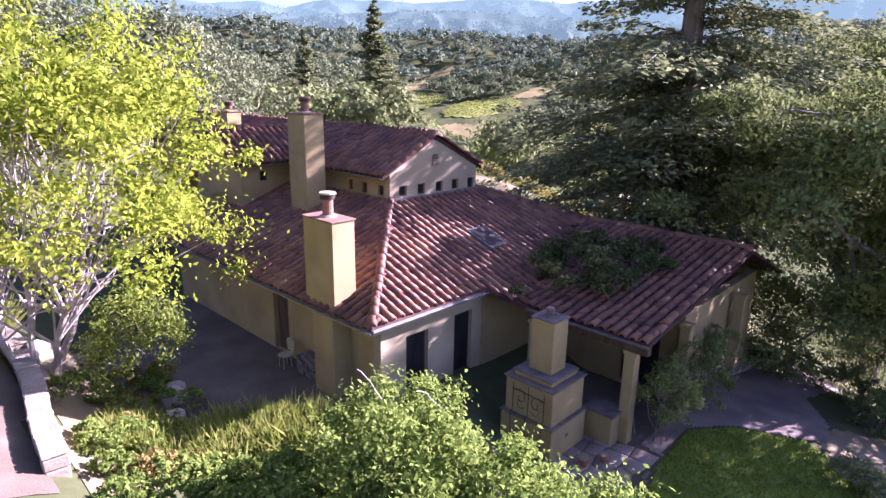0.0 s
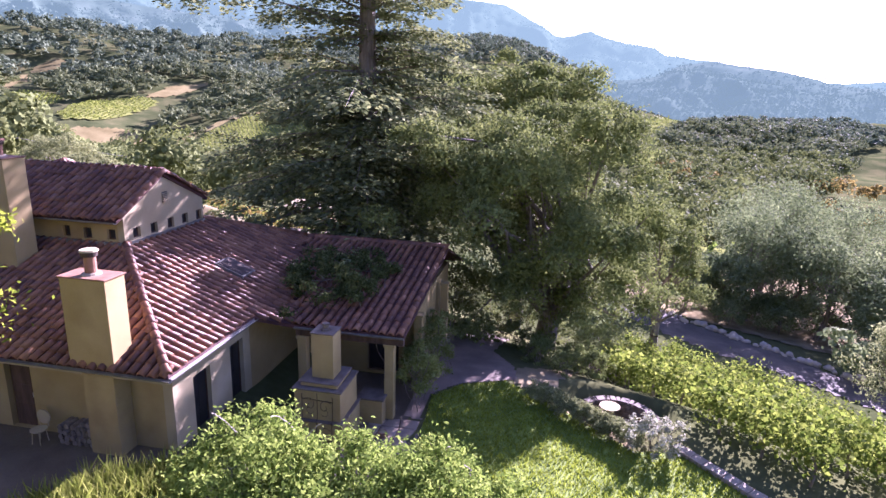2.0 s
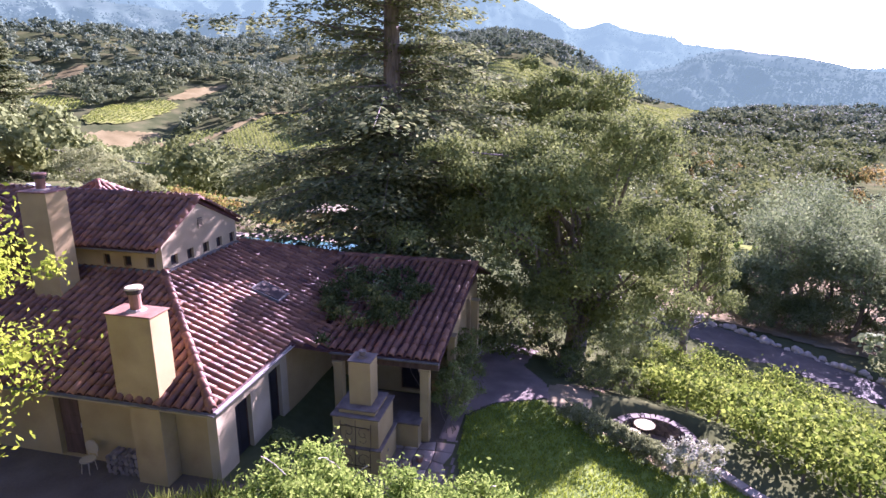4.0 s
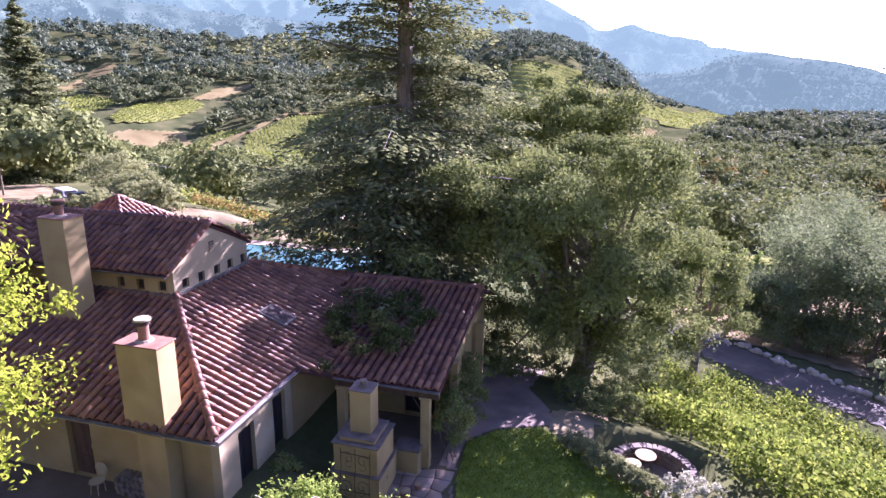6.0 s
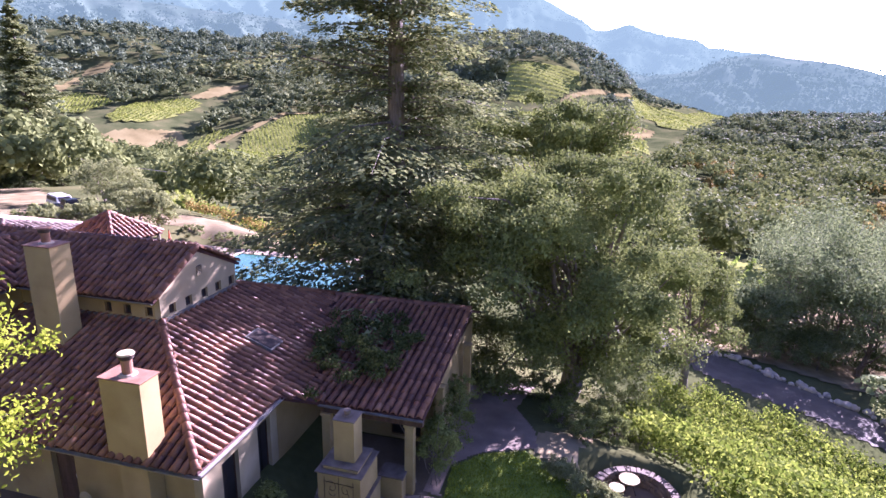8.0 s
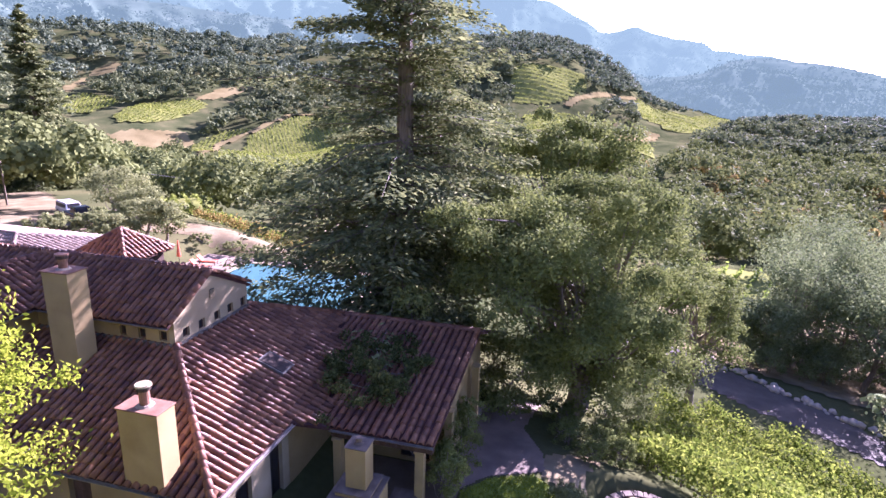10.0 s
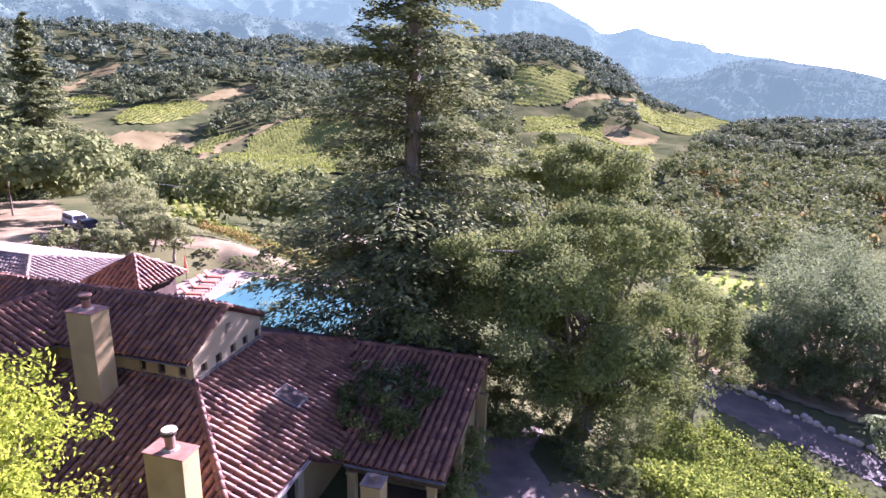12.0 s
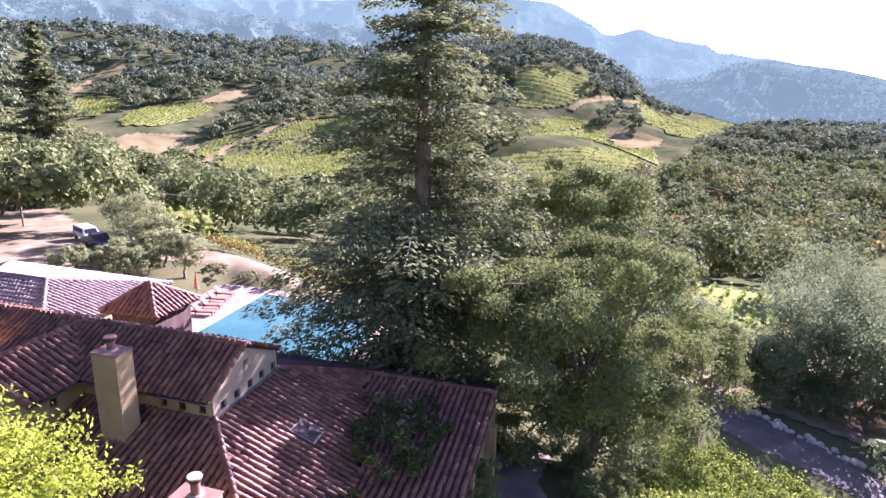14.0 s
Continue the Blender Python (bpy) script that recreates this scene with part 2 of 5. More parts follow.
def leaf_mesh(name, at, size, mat, parent=None, label="", up=0.35, shape=0.5, out=None, axis=None, lean=0.9):
    """Many leaves, each a folded diamond of its own turn. at: N x 3; size: a number or N; axis: the way each leaf points."""
    n = len(at)
    size = np.broadcast_to(np.asarray(size, float), (n,))[:, None] * rng.uniform(0.65, 1.35, (n, 1))
    a = unit(rng.normal(size=(n, 3))) if axis is None else unit(axis + rng.normal(size=(n, 3)) * 0.25)
    nor = rng.normal(size=(n, 3)) + np.array([0, 0, up * 2])
    if out is not None:
        nor = nor + out * lean
    b = unit(np.cross(nor, a))
    c = np.cross(a, b)
    v = np.empty((n, 4, 3), np.float32)
    v[:, 0] = at - a * size * 0.5
    v[:, 1] = at + b * size * shape * 0.5 + c * size * 0.1
    v[:, 2] = at + a * size * 0.5
    v[:, 3] = at - b * size * shape * 0.5 + c * size * 0.1
    return raw(name, v.reshape(-1, 3), np.arange(4 * n).reshape(-1, 4), mat, parent, label)


def ss(a, b, x):
    t = np.clip((np.asarray(x, float) - a) / (b - a), 0, 1)
    return t * t * (3 - 2 * t)


def wave(x, y, s, seed=0.0):
    """A smooth, irregular wave of size s, between about -1 and 1."""
    x, y = np.asarray(x, float) / s, np.asarray(y, float) / s
    return (np.sin(1.7 * x + 2.3 * y + seed) + np.sin(2.9 * x - 1.3 * y + 1.7 * seed + 1) * 0.7 + np.sin(-1.1 * x + 3.7 * y + 2.1 * seed + 2) * 0.6
            + np.sin(5.3 * x + 4.1 * y + seed * 3) * 0.3) / 2.2


def fractal(x, y, octaves=5, ridged=False):
    """Fractal noise over arrays, about -1 to 1."""
    out, amp = np.zeros(np.shape(x)), 1.0
    x, y = np.asarray(x, float), np.asarray(y, float)
    for o in range(octaves):
        i, j = np.floor(x), np.floor(y)
        u, v = x - i, y - j
        u, v = u * u * (3 - 2 * u), v * v * (3 - 2 * v)

        def h(p, q):
            k = np.sin(p * 127.1 + q * 311.7 + o * 17.3) * 43758.5453
            return (k - np.floor(k)) * 2 - 1

        n = (h(i, j) * (1 - u) + h(i + 1, j) * u) * (1 - v) + (h(i, j + 1) * (1 - u) + h(i + 1, j + 1) * u) * v
        out = out + amp * ((1 - 2 * np.abs(n)) if ridged else n)
        amp *= 0.5
        x, y = x * 2.03 + 5.2, y * 2.03 + 1.3
    return out / 1.9


# ---- the ground: one sheet from the terrace to the hills ----
def height(x, y):
    x, y = np.asarray(x, float), np.asarray(y, float)
    d = 0.8 * x - 0.6 * y
    r = np.hypot(x, y)
    az = np.degrees(np.arctan2(y, x))
    z = -1.0 * ss(2.2, 4.4, d) * ss(1.0, -1.5, y + 0 * x)
    z = z - 1.0 * ss(8, 16, x) - 6.0 * ss(14, 32, d) - 6.0 * ss(34, 80, d)
    z = z - 22.0 * ss(60, 240, r)
    near = ss(40, 120, r)
    z = z + near * wave(x, y, 60, 1.0) * 4
    left, right = ss(16, 40, az), ss(14, -12, az)
    hill = left * 112 * ss(380, 1250, r) + right * (75 - 66 * ss(4, -8, az)) * ss(420, 1300, r) + (1 - left) * (1 - right) * 120 * ss(420, 1400, r)
    hill = hill + left * 18 * ss(720, 1350, r)
    knoll = 24 * np.exp(-(((x - 390) / 95) ** 2 + ((y - 20) / 70) ** 2))
    ridge = 46 * np.exp(-(((az - 7) / 7) ** 2)) * ss(480, 950, r)
    z = z + ss(170, 110, np.abs(az)) * hill + knoll + ridge
    z = z + ss(300, 600, r) * (wave(x, y, 170, 3.0) * 12 + wave(x, y, 75, 5.0) * 4)
    z = z - 1.35 * ss(2.2, 1.55, np.hypot(x - 8.75, y + 12.3))
    pool = ss(20.5, 23.5, x) * ss(42, 38, x) * ss(4, 7, y) * ss(31, 28, y)
    z = z * (1 - pool) - 2.62 * pool
    back = np.maximum(0, -(x + 3.5) + 0.12 * y)
    z = z + 0.33 * back * ss(0, 4, back) + 0.1 * np.maximum(0, y - 30) * ss(20, 0, x)
    return z


def hz(x, y):
    return float(height(x, y))


u = np.linspace(-1, 1, 361)
gx = np.sinh(u * 7.2) / np.sinh(7.2) * 4600
X, Y = np.meshgrid(gx + 3, gx - 2, indexing="ij")
Z = height(X, Y)
i = np.arange(360)
I, J = np.meshgrid(i, i, indexing="ij")
q = (I * 361 + J).ravel()
tagged(raw("ground", np.stack([X, Y, Z], -1).reshape(-1, 3), np.stack([q, q + 361, q + 362, q + 1], -1), M_GROUND, smooth=True),
       "dry hillside ground with scrub and leaf litter", "ground", kind="structure")


def drape(name, outline, mat, lift, label, step=0.5, category="ground", level=None):
    """A sheet inside a closed outline, laid on the ground or level."""
    pts = np.array(outline, float)
    x0, y0 = pts.min(0)
    x1, y1 = pts.max(0)
    nx, ny = int((x1 - x0) / step) + 2, int((y1 - y0) / step) + 2
    px, py = np.meshgrid(np.linspace(x0, x1, nx), np.linspace(y0, y1, ny), indexing="ij")
    cx, cy = (px[:-1, :-1] + px[1:, 1:]) / 2, (py[:-1, :-1] + py[1:, 1:]) / 2
    keep = inside(cx, cy, pts)
    pz = (height(px, py) if level is None else np.full(px.shape, level)) + lift
    ii, jj = np.meshgrid(np.arange(nx - 1), np.arange(ny - 1), indexing="ij")
    qq = (ii * ny + jj)[keep]
    return tagged(raw(name, np.stack([px, py, pz], -1).reshape(-1, 3), np.stack([qq, qq + ny, qq + ny + 1, qq + 1], -1), mat, smooth=True), label, category, kind="structure")


def inside(x, y, pts):
    c = np.zeros(np.shape(x), bool)
    for (ax, ay), (bx, by) in zip(pts, np.roll(pts, -1, 0)):
        c ^= ((ay > y) != (by > y)) & (x < (bx - ax) * (y - ay) / (by - ay + 1e-12) + ax)
    return c


# ---- the villa ----
E0, S0 = 2.6, 0.384          # eave height and pitch of the low roofs
villa = thing("house", "ochre stucco villa with clay barrel-tile roofs", "house")


def barrel(n=6, length=0.47, r0=0.122, r1=0.1):
    a = np.linspace(0, math.pi, n)
    front = np.stack([np.cos(a) * r0, np.zeros(n), np.sin(a) * r0 * 1.02], -1)
    back = np.stack([np.cos(a) * r1, np.full(n, length), np.sin(a) * r1 * 1.02], -1)
    inner = np.stack([np.cos(a) * r0 * 0.8, np.zeros(n), np.sin(a) * r0 * 0.62], -1)
    k = np.arange(n - 1)
    f = np.concatenate([np.stack([k, k + 1, k + n + 1, k + n], -1), np.stack([k + 1, k, k + 2 * n, k + 2 * n + 1], -1)])
    return np.concatenate([front, back, inner]), f


TV, TF = barrel()
tile_mesh = bpy.data.meshes.new("tile")
tile_mesh.from_pydata([tuple(p) for p in TV], [], [tuple(int(k) for k in p) for p in TF])
tile_mesh.materials.append(M_TILE)
tile_mesh.polygons.foreach_set("use_smooth", [True] * len(tile_mesh.polygons))
hip_mesh = bpy.data.meshes.new("ridge_tile")
hv, hf = barrel(6, 0.46, 0.15, 0.125)
hip_mesh.from_pydata([tuple(p) for p in hv], [], [tuple(int(k) for k in p) for p in hf])
hip_mesh.materials.append(M_TILE)
hip_mesh.polygons.foreach_set("use_smooth", [True] * len(hip_mesh.polygons))


def many(name, mats, v, f, mat, parent, label=""):
    """One joined mesh of a shape laid at many 4 x 4 poses."""
    mats = np.array(mats)
    w = np.einsum("nij,kj->nki", mats[:, :3, :3], v) + mats[:, None, :3, 3]
    faces = f[None] + (np.arange(len(mats)) * len(v))[:, None, None]
    return raw(name, w.reshape(-1, 3), faces.reshape(-1, f.shape[1]), mat, parent, label, smooth=True)


def tile_poses(o, along, up, poly, du=0.305, dv=0.4):
    """Poses of the barrel tiles of a slope. o: a point of the eave; along, up: its unit ways; poly: its outline in (along, up)."""
    o, along, up = (np.array(p, float) for p in (o, along, up))
    along, up = along / np.linalg.norm(along), up / np.linalg.norm(up)
    nor = np.cross(along, up)
    if nor[2] < 0:
        nor = -nor
    poly = np.array(poly, float)
    out = []
    a0, b0 = poly.min(0)
    a1, b1 = poly.max(0)
    for a in np.arange(a0 + du / 2, a1, du):
        for b in np.arange(b0 - 0.06, b1, dv):
            if inside(np.array(a), np.array(b + 0.2), poly):
                t, s, w = rng.normal(0, 0.016), rng.normal(0, 0.018), rng.uniform(0.02, 0.045)
                m = np.eye(4)
                x = along + up * t
                m[:3, 0], m[:3, 1], m[:3, 2] = x, up - along * t + nor * rng.normal(-0.03, 0.02), nor
                m[:3, 3] = o + along * (a + s * 0.5) + up * (b + s) + nor * w
                out.append(m)
    return out


def line_poses(p0, p1, step=0.38, lift=0.06):
    """Poses of ridge tiles from p0, the lower end, to p1."""
    p0, p1 = np.array(p0, float), np.array(p1, float)
    n = max(1, int(np.linalg.norm(p1 - p0) / step))
    up = (p1 - p0) / np.linalg.norm(p1 - p0)
    side = np.cross(up, (0, 0, 1))
    side /= np.linalg.norm(side)
    nor = np.cross(side, up)
    out = []
    for k in range(n):
        m = np.eye(4)
        m[:3, 0], m[:3, 1], m[:3, 2] = side + up * rng.normal(0, 0.03), up + side * rng.normal(0, 0.02), nor
        m[:3, 3] = p0 + (p1 - p0) * (k / n) + nor * (lift + rng.normal(0, 0.008))
        out.append(m)
    return out


def singles(name, mesh, poses, parent):
    for m in poses:
        ob = new(name, mesh)
        ob.parent = parent
        ob.matrix_basis = Matrix([list(r) for r in m])


def roof_plane(pts, parent, name="roof_deck"):
    return part(name, slab(bmesh.new(), pts, 0.12), M_PAN, parent)


# low roof: left slope, front slope, and the wing slope that faces the hillside
XW = 5.05                     # left wall of the upper storey
YW = 5.07                     # its gable wall
zt = E0 + S0 * XW
L_END = 13.2
SW, XV, ZV, XR, ZR = 0.141, 5.2, 2.2, 13.0, 3.3
low_roof = new("low_roof")
low_roof.parent = villa
roof_plane([(0, 0, E0), (XW, XW, zt), (XW, L_END, zt), (0, L_END, E0)], low_roof)
zr = E0 + S0 * YW
XH = 9.8                    # head of the right-hand hip
roof_plane([(0, 0, E0), (4.5, 0, E0), (XV, -1.04, ZV), (XR, 1.82, ZR), (XR, YW - (XR - XH), zr - S0 * (XR - XH)), (XH, YW, zr), (XW, XW + 0.02, zt)], low_roof)
roof_plane([(XV, -1.04, ZV), (XV, -5.0, ZV), (XR, -5.0, ZR), (XR, 1.82, ZR)], low_roof)
roof_plane([(XH, YW, zr), (XR, YW - (XR - XH), zr - S0 * (XR - XH)), (15.6, YW - (15.6 - XH), zr - S0 * (15.6 - XH)), (15.6, 13.0, zr - S0 * (15.6 - XH)), (XH, 13.0, zr)], low_roof)
roof_plane([(XR, -5.0, ZR), (17.5, -5.0, ZR - 4.5 * S0), (17.5, 1.0, ZR - 4.5 * S0), (XR, 1.82, ZR)], low_roof)
cs = math.hypot(1, S0)
left_poses = tile_poses((0, 0, E0), (0, 1, 0), (1, 0, S0), [(0, 0), (L_END, 0), (L_END, XW * cs), (XW, XW * cs)])
front = tile_poses((0, 0, E0), (1, 0, 0), (0, 1, S0), [(0, 0), (4.5, 0), (4.5, -0.1), (XV, -1.1), (XR, 1.82 * cs), (XR, (YW - XR + XH) * cs), (XH, YW * cs), (XW, XW * cs)])
near = [m for m in front if m[0, 3] + 0.6 * m[1, 3] < 4.9]
far_front = [m for m in front if not m[0, 3] + 0.6 * m[1, 3] < 4.9]
cw = math.hypot(1, SW)
wing = tile_poses((XV, -5.0, ZV), (0, 1, 0), (1, 0, SW), [(0, 0), (3.96, 0), (6.82, (XR - XV) * cw), (0, (XR - XV) * cw)])
many("tile_field", left_poses, TV, TF, M_TILES, low_roof)["kind"] = "stuff"
many("tile_field", far_front + wing, TV, TF, M_TILES, low_roof)["kind"] = "stuff"
ridges = line_poses((0.05, 0.05, E0), (XW, XW, zt))
many("ridge_tiles", line_poses((XR, -5, ZR), (XR, 1.8, ZR)) + line_poses((XR, YW - XR + XH, zr - S0 * (XR - XH)), (XH, YW, zr)), hv, hf, M_TILES, low_roof)["kind"] = "stuff"

# upper storey with its gable
ER, AP, XA = 5.5, 6.84, 7.3
XE0, XE1 = 4.66, 10.02
YB = 26.0
SU = (AP - ER) / (XA - XE0)
cu = math.hypot(1, SU)
upper_roof = new("upper_roof")
upper_roof.parent = villa
YF = YW - 0.06
roof_plane([(XE0, YF, ER), (XA, YF, AP), (XA, YB, AP), (XE0, YB, ER)], upper_roof)
roof_plane([(XE1, YF, ER), (XE1, YB, ER), (XA, YB, AP), (XA, YF, AP)], upper_roof)
wl = (XA - XE0) * cu
many("tile_field", tile_poses((XE0, YF, ER), (0, 1, 0), (1, 0, SU), [(0, 0), (YB - YF, 0), (YB - YF, wl), (0, wl)]), TV, TF, M_TILES, upper_roof)["kind"] = "stuff"
many("tile_field", tile_poses((XE1, YF, ER), (0, 1, 0), (-1, 0, SU), [(0, 0), (YB - YF, 0), (YB - YF, wl), (0, wl)]), TV, TF, M_TILES, upper_roof)["kind"] = "stuff"
many("ridge_tiles", line_poses((XA, YF, AP), (XA, YB, AP)) + line_poses((XE0 + 0.1, YF + 0.02, ER), (XA, YF + 0.02, AP)) + line_poses((XE1 - 0.1, YF + 0.02, ER), (XA, YF + 0.02, AP)), hv, hf, M_TILES, upper_roof)["kind"] = "stuff"

# back wing, whose ridge runs into the upper roof
RY, RZ, EY, EZ, RX = 13.5, 6.72, 11.1, 5.5, 2.3
back_roof = new("back_roof")
back_roof.parent = villa
roof_plane([(RX, EY, EZ), (XE0 + 0.05, EY, EZ), (XA, RY, RZ), (RX, RY, RZ)], back_roof)
roof_plane([(RX, 2 * RY - EY, EZ), (RX, RY, RZ), (XA, RY, RZ), (XE0 + 0.05, 2 * RY - EY, EZ)], back_roof)
SB = (RZ - EZ) / (RY - EY)
cb = math.hypot(1, SB)
bl = (RY - EY) * cb
many("tile_field", tile_poses((RX, EY, EZ), (1, 0, 0), (0, 1, SB), [(0, 0), (XE0 - RX, 0), (XA - RX, bl), (0, bl)]), TV, TF, M_TILES, back_roof)["kind"] = "stuff"
many("tile_field", tile_poses((RX, 2 * RY - EY, EZ), (1, 0, 0), (0, -1, SB), [(0, 0), (XE0 - RX, 0), (XA - RX, bl), (0, bl)]), TV, TF, M_TILES, back_roof)["kind"] = "stuff"
many("ridge_tiles", line_poses((RX, RY, RZ), (XA, RY, RZ)) + line_poses((RX + 0.03, EY, EZ), (RX + 0.03, RY, RZ)), hv, hf, M_TILES, back_roof)["kind"] = "stuff"


def wall(name, axis, at, thick, a0, a1, z0, z1, holes, mat, parent, side=1):
    """An upright wall with openings cut right through it. axis: the axis that it runs along; at: its outer face; holes: (a0, a1, z0, z1)."""
    bm = bmesh.new()
    cuts = sorted({a0, a1, *[h[0] for h in holes], *[h[1] for h in holes]})
    levels = sorted({z0, z1, *[h[2] for h in holes], *[h[3] for h in holes]})
    for p, q in zip(cuts, cuts[1:]):
        run = []
        for lo, hi in zip(levels, levels[1:]):
            m, n = (p + q) / 2, (lo + hi) / 2
            if any(h[0] < m < h[1] and h[2] < n < h[3] for h in holes):
                continue
            run.append([lo, hi])
        joined = []
        for lo, hi in run:
            if joined and abs(joined[-1][1] - lo) < 1e-6:
                joined[-1][1] = hi
            else:
                joined.append([lo, hi])
        for lo, hi in joined:
            if axis == "x":
                box(bm, p, q, min(at, at + side * thick), max(at, at + side * thick), lo, hi)
            else:
                box(bm, min(at, at + side * thick), max(at, at + side * thick), p, q, lo, hi)
    bmesh.ops.remove_doubles(bm, verts=bm.verts, dist=1e-5)
    return part(name, bm, mat, parent)


def opening(parent, axis, at, a0, a1, z0, z1, inset=0.14, side=1, bars=(1, 1), name="window"):
    """A window set back in its opening: frame, glazing bars and dark panes."""
    win = new(name)
    win.parent = parent
    f = 0.05

    def put(nm, p, q, lo, hi, d0, d1, mat):
        s0, s1 = sorted((at + side * d0, at + side * d1))
        bm = boxed(p, q, s0, s1, lo, hi) if axis == "x" else boxed(s0, s1, p, q, lo, hi)
        return part(nm, bm, mat, win)

    for p, q, lo, hi in ((a0, a0 + f, z0, z1), (a1 - f, a1, z0, z1), (a0 + f, a1 - f, z0, z0 + f), (a0 + f, a1 - f, z1 - f, z1)):
        put("frame", p, q, lo, hi, inset, inset + 0.06, M_WOOD)
    nx, nz = bars
    for k in range(nx):
        for j in range(nz):
            p, q = a0 + f + (a1 - a0 - 2 * f) * k / nx, a0 + f + (a1 - a0 - 2 * f) * (k + 1) / nx
            lo, hi = z0 + f + (z1 - z0 - 2 * f) * j / nz, z0 + f + (z1 - z0 - 2 * f) * (j + 1) / nz
            put("pane", p + 0.012 * (k > 0), q, lo + 0.012 * (j > 0), hi, inset + 0.025, inset + 0.035, M_DARK)
    return win


# walls of the ground floor
G = -1.2
ldoor = (4.95, 5.85, 0.02, 2.15)
wall("wall", "y", 0.6, 0.3, 0.65, L_END, G, E0 + 0.2, [ldoor], M_STUCCO, villa)
fdoor = [(1.52, 2.38, -0.45, 1.85), (3.5, 4.3, -0.45, 1.95)]
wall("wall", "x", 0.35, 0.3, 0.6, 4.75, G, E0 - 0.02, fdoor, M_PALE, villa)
wall("wall", "y", 8.6, 0.3, -4.3, 0.35, G, ZV + 0.1, [(-3.9, -2.6, -0.9, 1.2)], M_STUCCO, villa)
wall("wall", "x", 0.345, 0.3, 4.75, 8.9, G, E0 + 0.05, [], M_STUCCO, villa)
wall("wall", "x", -4.6, 0.3, 8.6, 15.3, G - 1.5, ZV - 0.2, [], M_STUCCO, villa)
wall("wall", "y", 15.3, 0.3, -4.3, 12.8, G - 4, ZV - 0.2, [], M_STUCCO, villa, -1)
wall("wall", "x", L_END - 0.1, 0.3, 0.9, 5.0, G, 4.2, [], M_STUCCO, villa, -1)
for p in fdoor:
    opening(villa, "x", 0.35, *p, bars=(2, 1), name="french_door")
opening(villa, "y", 8.6, -3.9, -2.6, -0.9, 1.2, bars=(2, 1), name="french_door")
d = new("door")
d.parent = villa
part("door_leaf", boxed(0.74, 0.8, ldoor[0] + 0.05, ldoor[1] - 0.05, 0.02, 2.1, bevel=0.008), M_WOOD, d)
for k in range(3):
    part("door_panel", boxed(0.725, 0.745, ldoor[0] + 0.15, ldoor[1] - 0.15, 0.15 + k * 0.66, 0.7 + k * 0.66, bevel=0.01), M_WOOD, d)
part("door_handle", tube(bmesh.new(), (0.7, ldoor[0] + 0.12, 1.0), (0.7, ldoor[0] + 0.12, 1.14), 0.012, 0.012), M_METAL, d, "dull metal handle")

# walls of the upper storey
gw = [(5.5, 5.88, 4.7, 5.08), (6.43, 6.81, 4.67, 5.07), (7.41, 7.8, 4.66, 5.07), (8.31, 8.7, 4.66, 5.07), (9.25, 9.63, 4.63, 5.05)]
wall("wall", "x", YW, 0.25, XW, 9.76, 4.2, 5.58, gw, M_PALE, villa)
lw = [(5.42, 5.76, 4.72, 5.1), (6.37, 6.7, 4.7, 5.1), (7.25, 7.55, 4.72, 5.12)]
wall("wall", "y", XW, 0.25, YW + 0.25, YB, 4.0, 5.58, lw, M_STUCCO, villa)
wall("wall", "y", 9.76, 0.25, YW + 0.25, YB, 2.5, 5.58, [], M_STUCCO, villa, -1)
wall("wall", "x", YB, 0.25, XW, 9.76, 1.0, 5.58, [], M_STUCCO, villa, -1)
bm = bmesh.new()
tri = [(XW, 5.58), (9.76, 5.58), (XA, 5.58 + (XA - XW) * SU * 0.98)]
f0 = [bm.verts.new((x, YW, z)) for x, z in tri]
f1 = [bm.verts.new((x, YW + 0.25, z)) for x, z in tri]
bm.faces.new(f0)
bm.faces.new(f1[::-1])
for a in range(3):
    bm.faces.new((f0[(a + 1) % 3], f0[a], f1[a], f1[(a + 1) % 3]))
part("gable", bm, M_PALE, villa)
vent = new("gable_vent")
vent.parent = villa
part("backing", boxed(7.2, 7.5, YW - 0.012, YW - 0.004, 5.72, 6.12), M_DARK, vent)
for k in range(6):
    part("slat", boxed(7.19, 7.51, YW - 0.06, YW - 0.014, 5.72 + k * 0.066, 5.745 + k * 0.066), M_PALE, vent)
for p in gw:
    opening(villa, "x", YW, *p, inset=0.1)
for p in lw:
    opening(villa, "y", XW, *p, inset=0.1)
YL, YM = EY + 0.38, 2 * RY - EY - 0.38
wall("wall", "x", YL, 0.25, RX + 0.35, XW, 2.9, EZ + 0.06, [(3.5, 3.85, 4.72, 5.12)], M_STUCCO, villa)
opening(villa, "x", YL, 3.5, 3.85, 4.72, 5.12, inset=0.1)
wall("wall", "y", RX + 0.35, 0.25, YL + 0.25, YM - 0.25, 0.0, EZ + 0.06, [], M_STUCCO, villa)
wall("wall", "x", YM, 0.25, RX + 0.35, XW, 0.0, EZ + 0.06, [], M_STUCCO, villa, -1)
bm = bmesh.new()
tri = [(YL, EZ + 0.06), (YM, EZ + 0.06), (RY, RZ - 0.14)]
f0 = [bm.verts.new((RX + 0.35, y, z)) for y, z in tri]
f1 = [bm.verts.new((RX + 0.6, y, z)) for y, z in tri]
bm.faces.new(f0)
bm.faces.new(f1[::-1])
for a in range(3):
    bm.faces.new((f0[(a + 1) % 3], f0[a], f1[a], f1[(a + 1) % 3]))
part("gable", bm, M_STUCCO, villa)


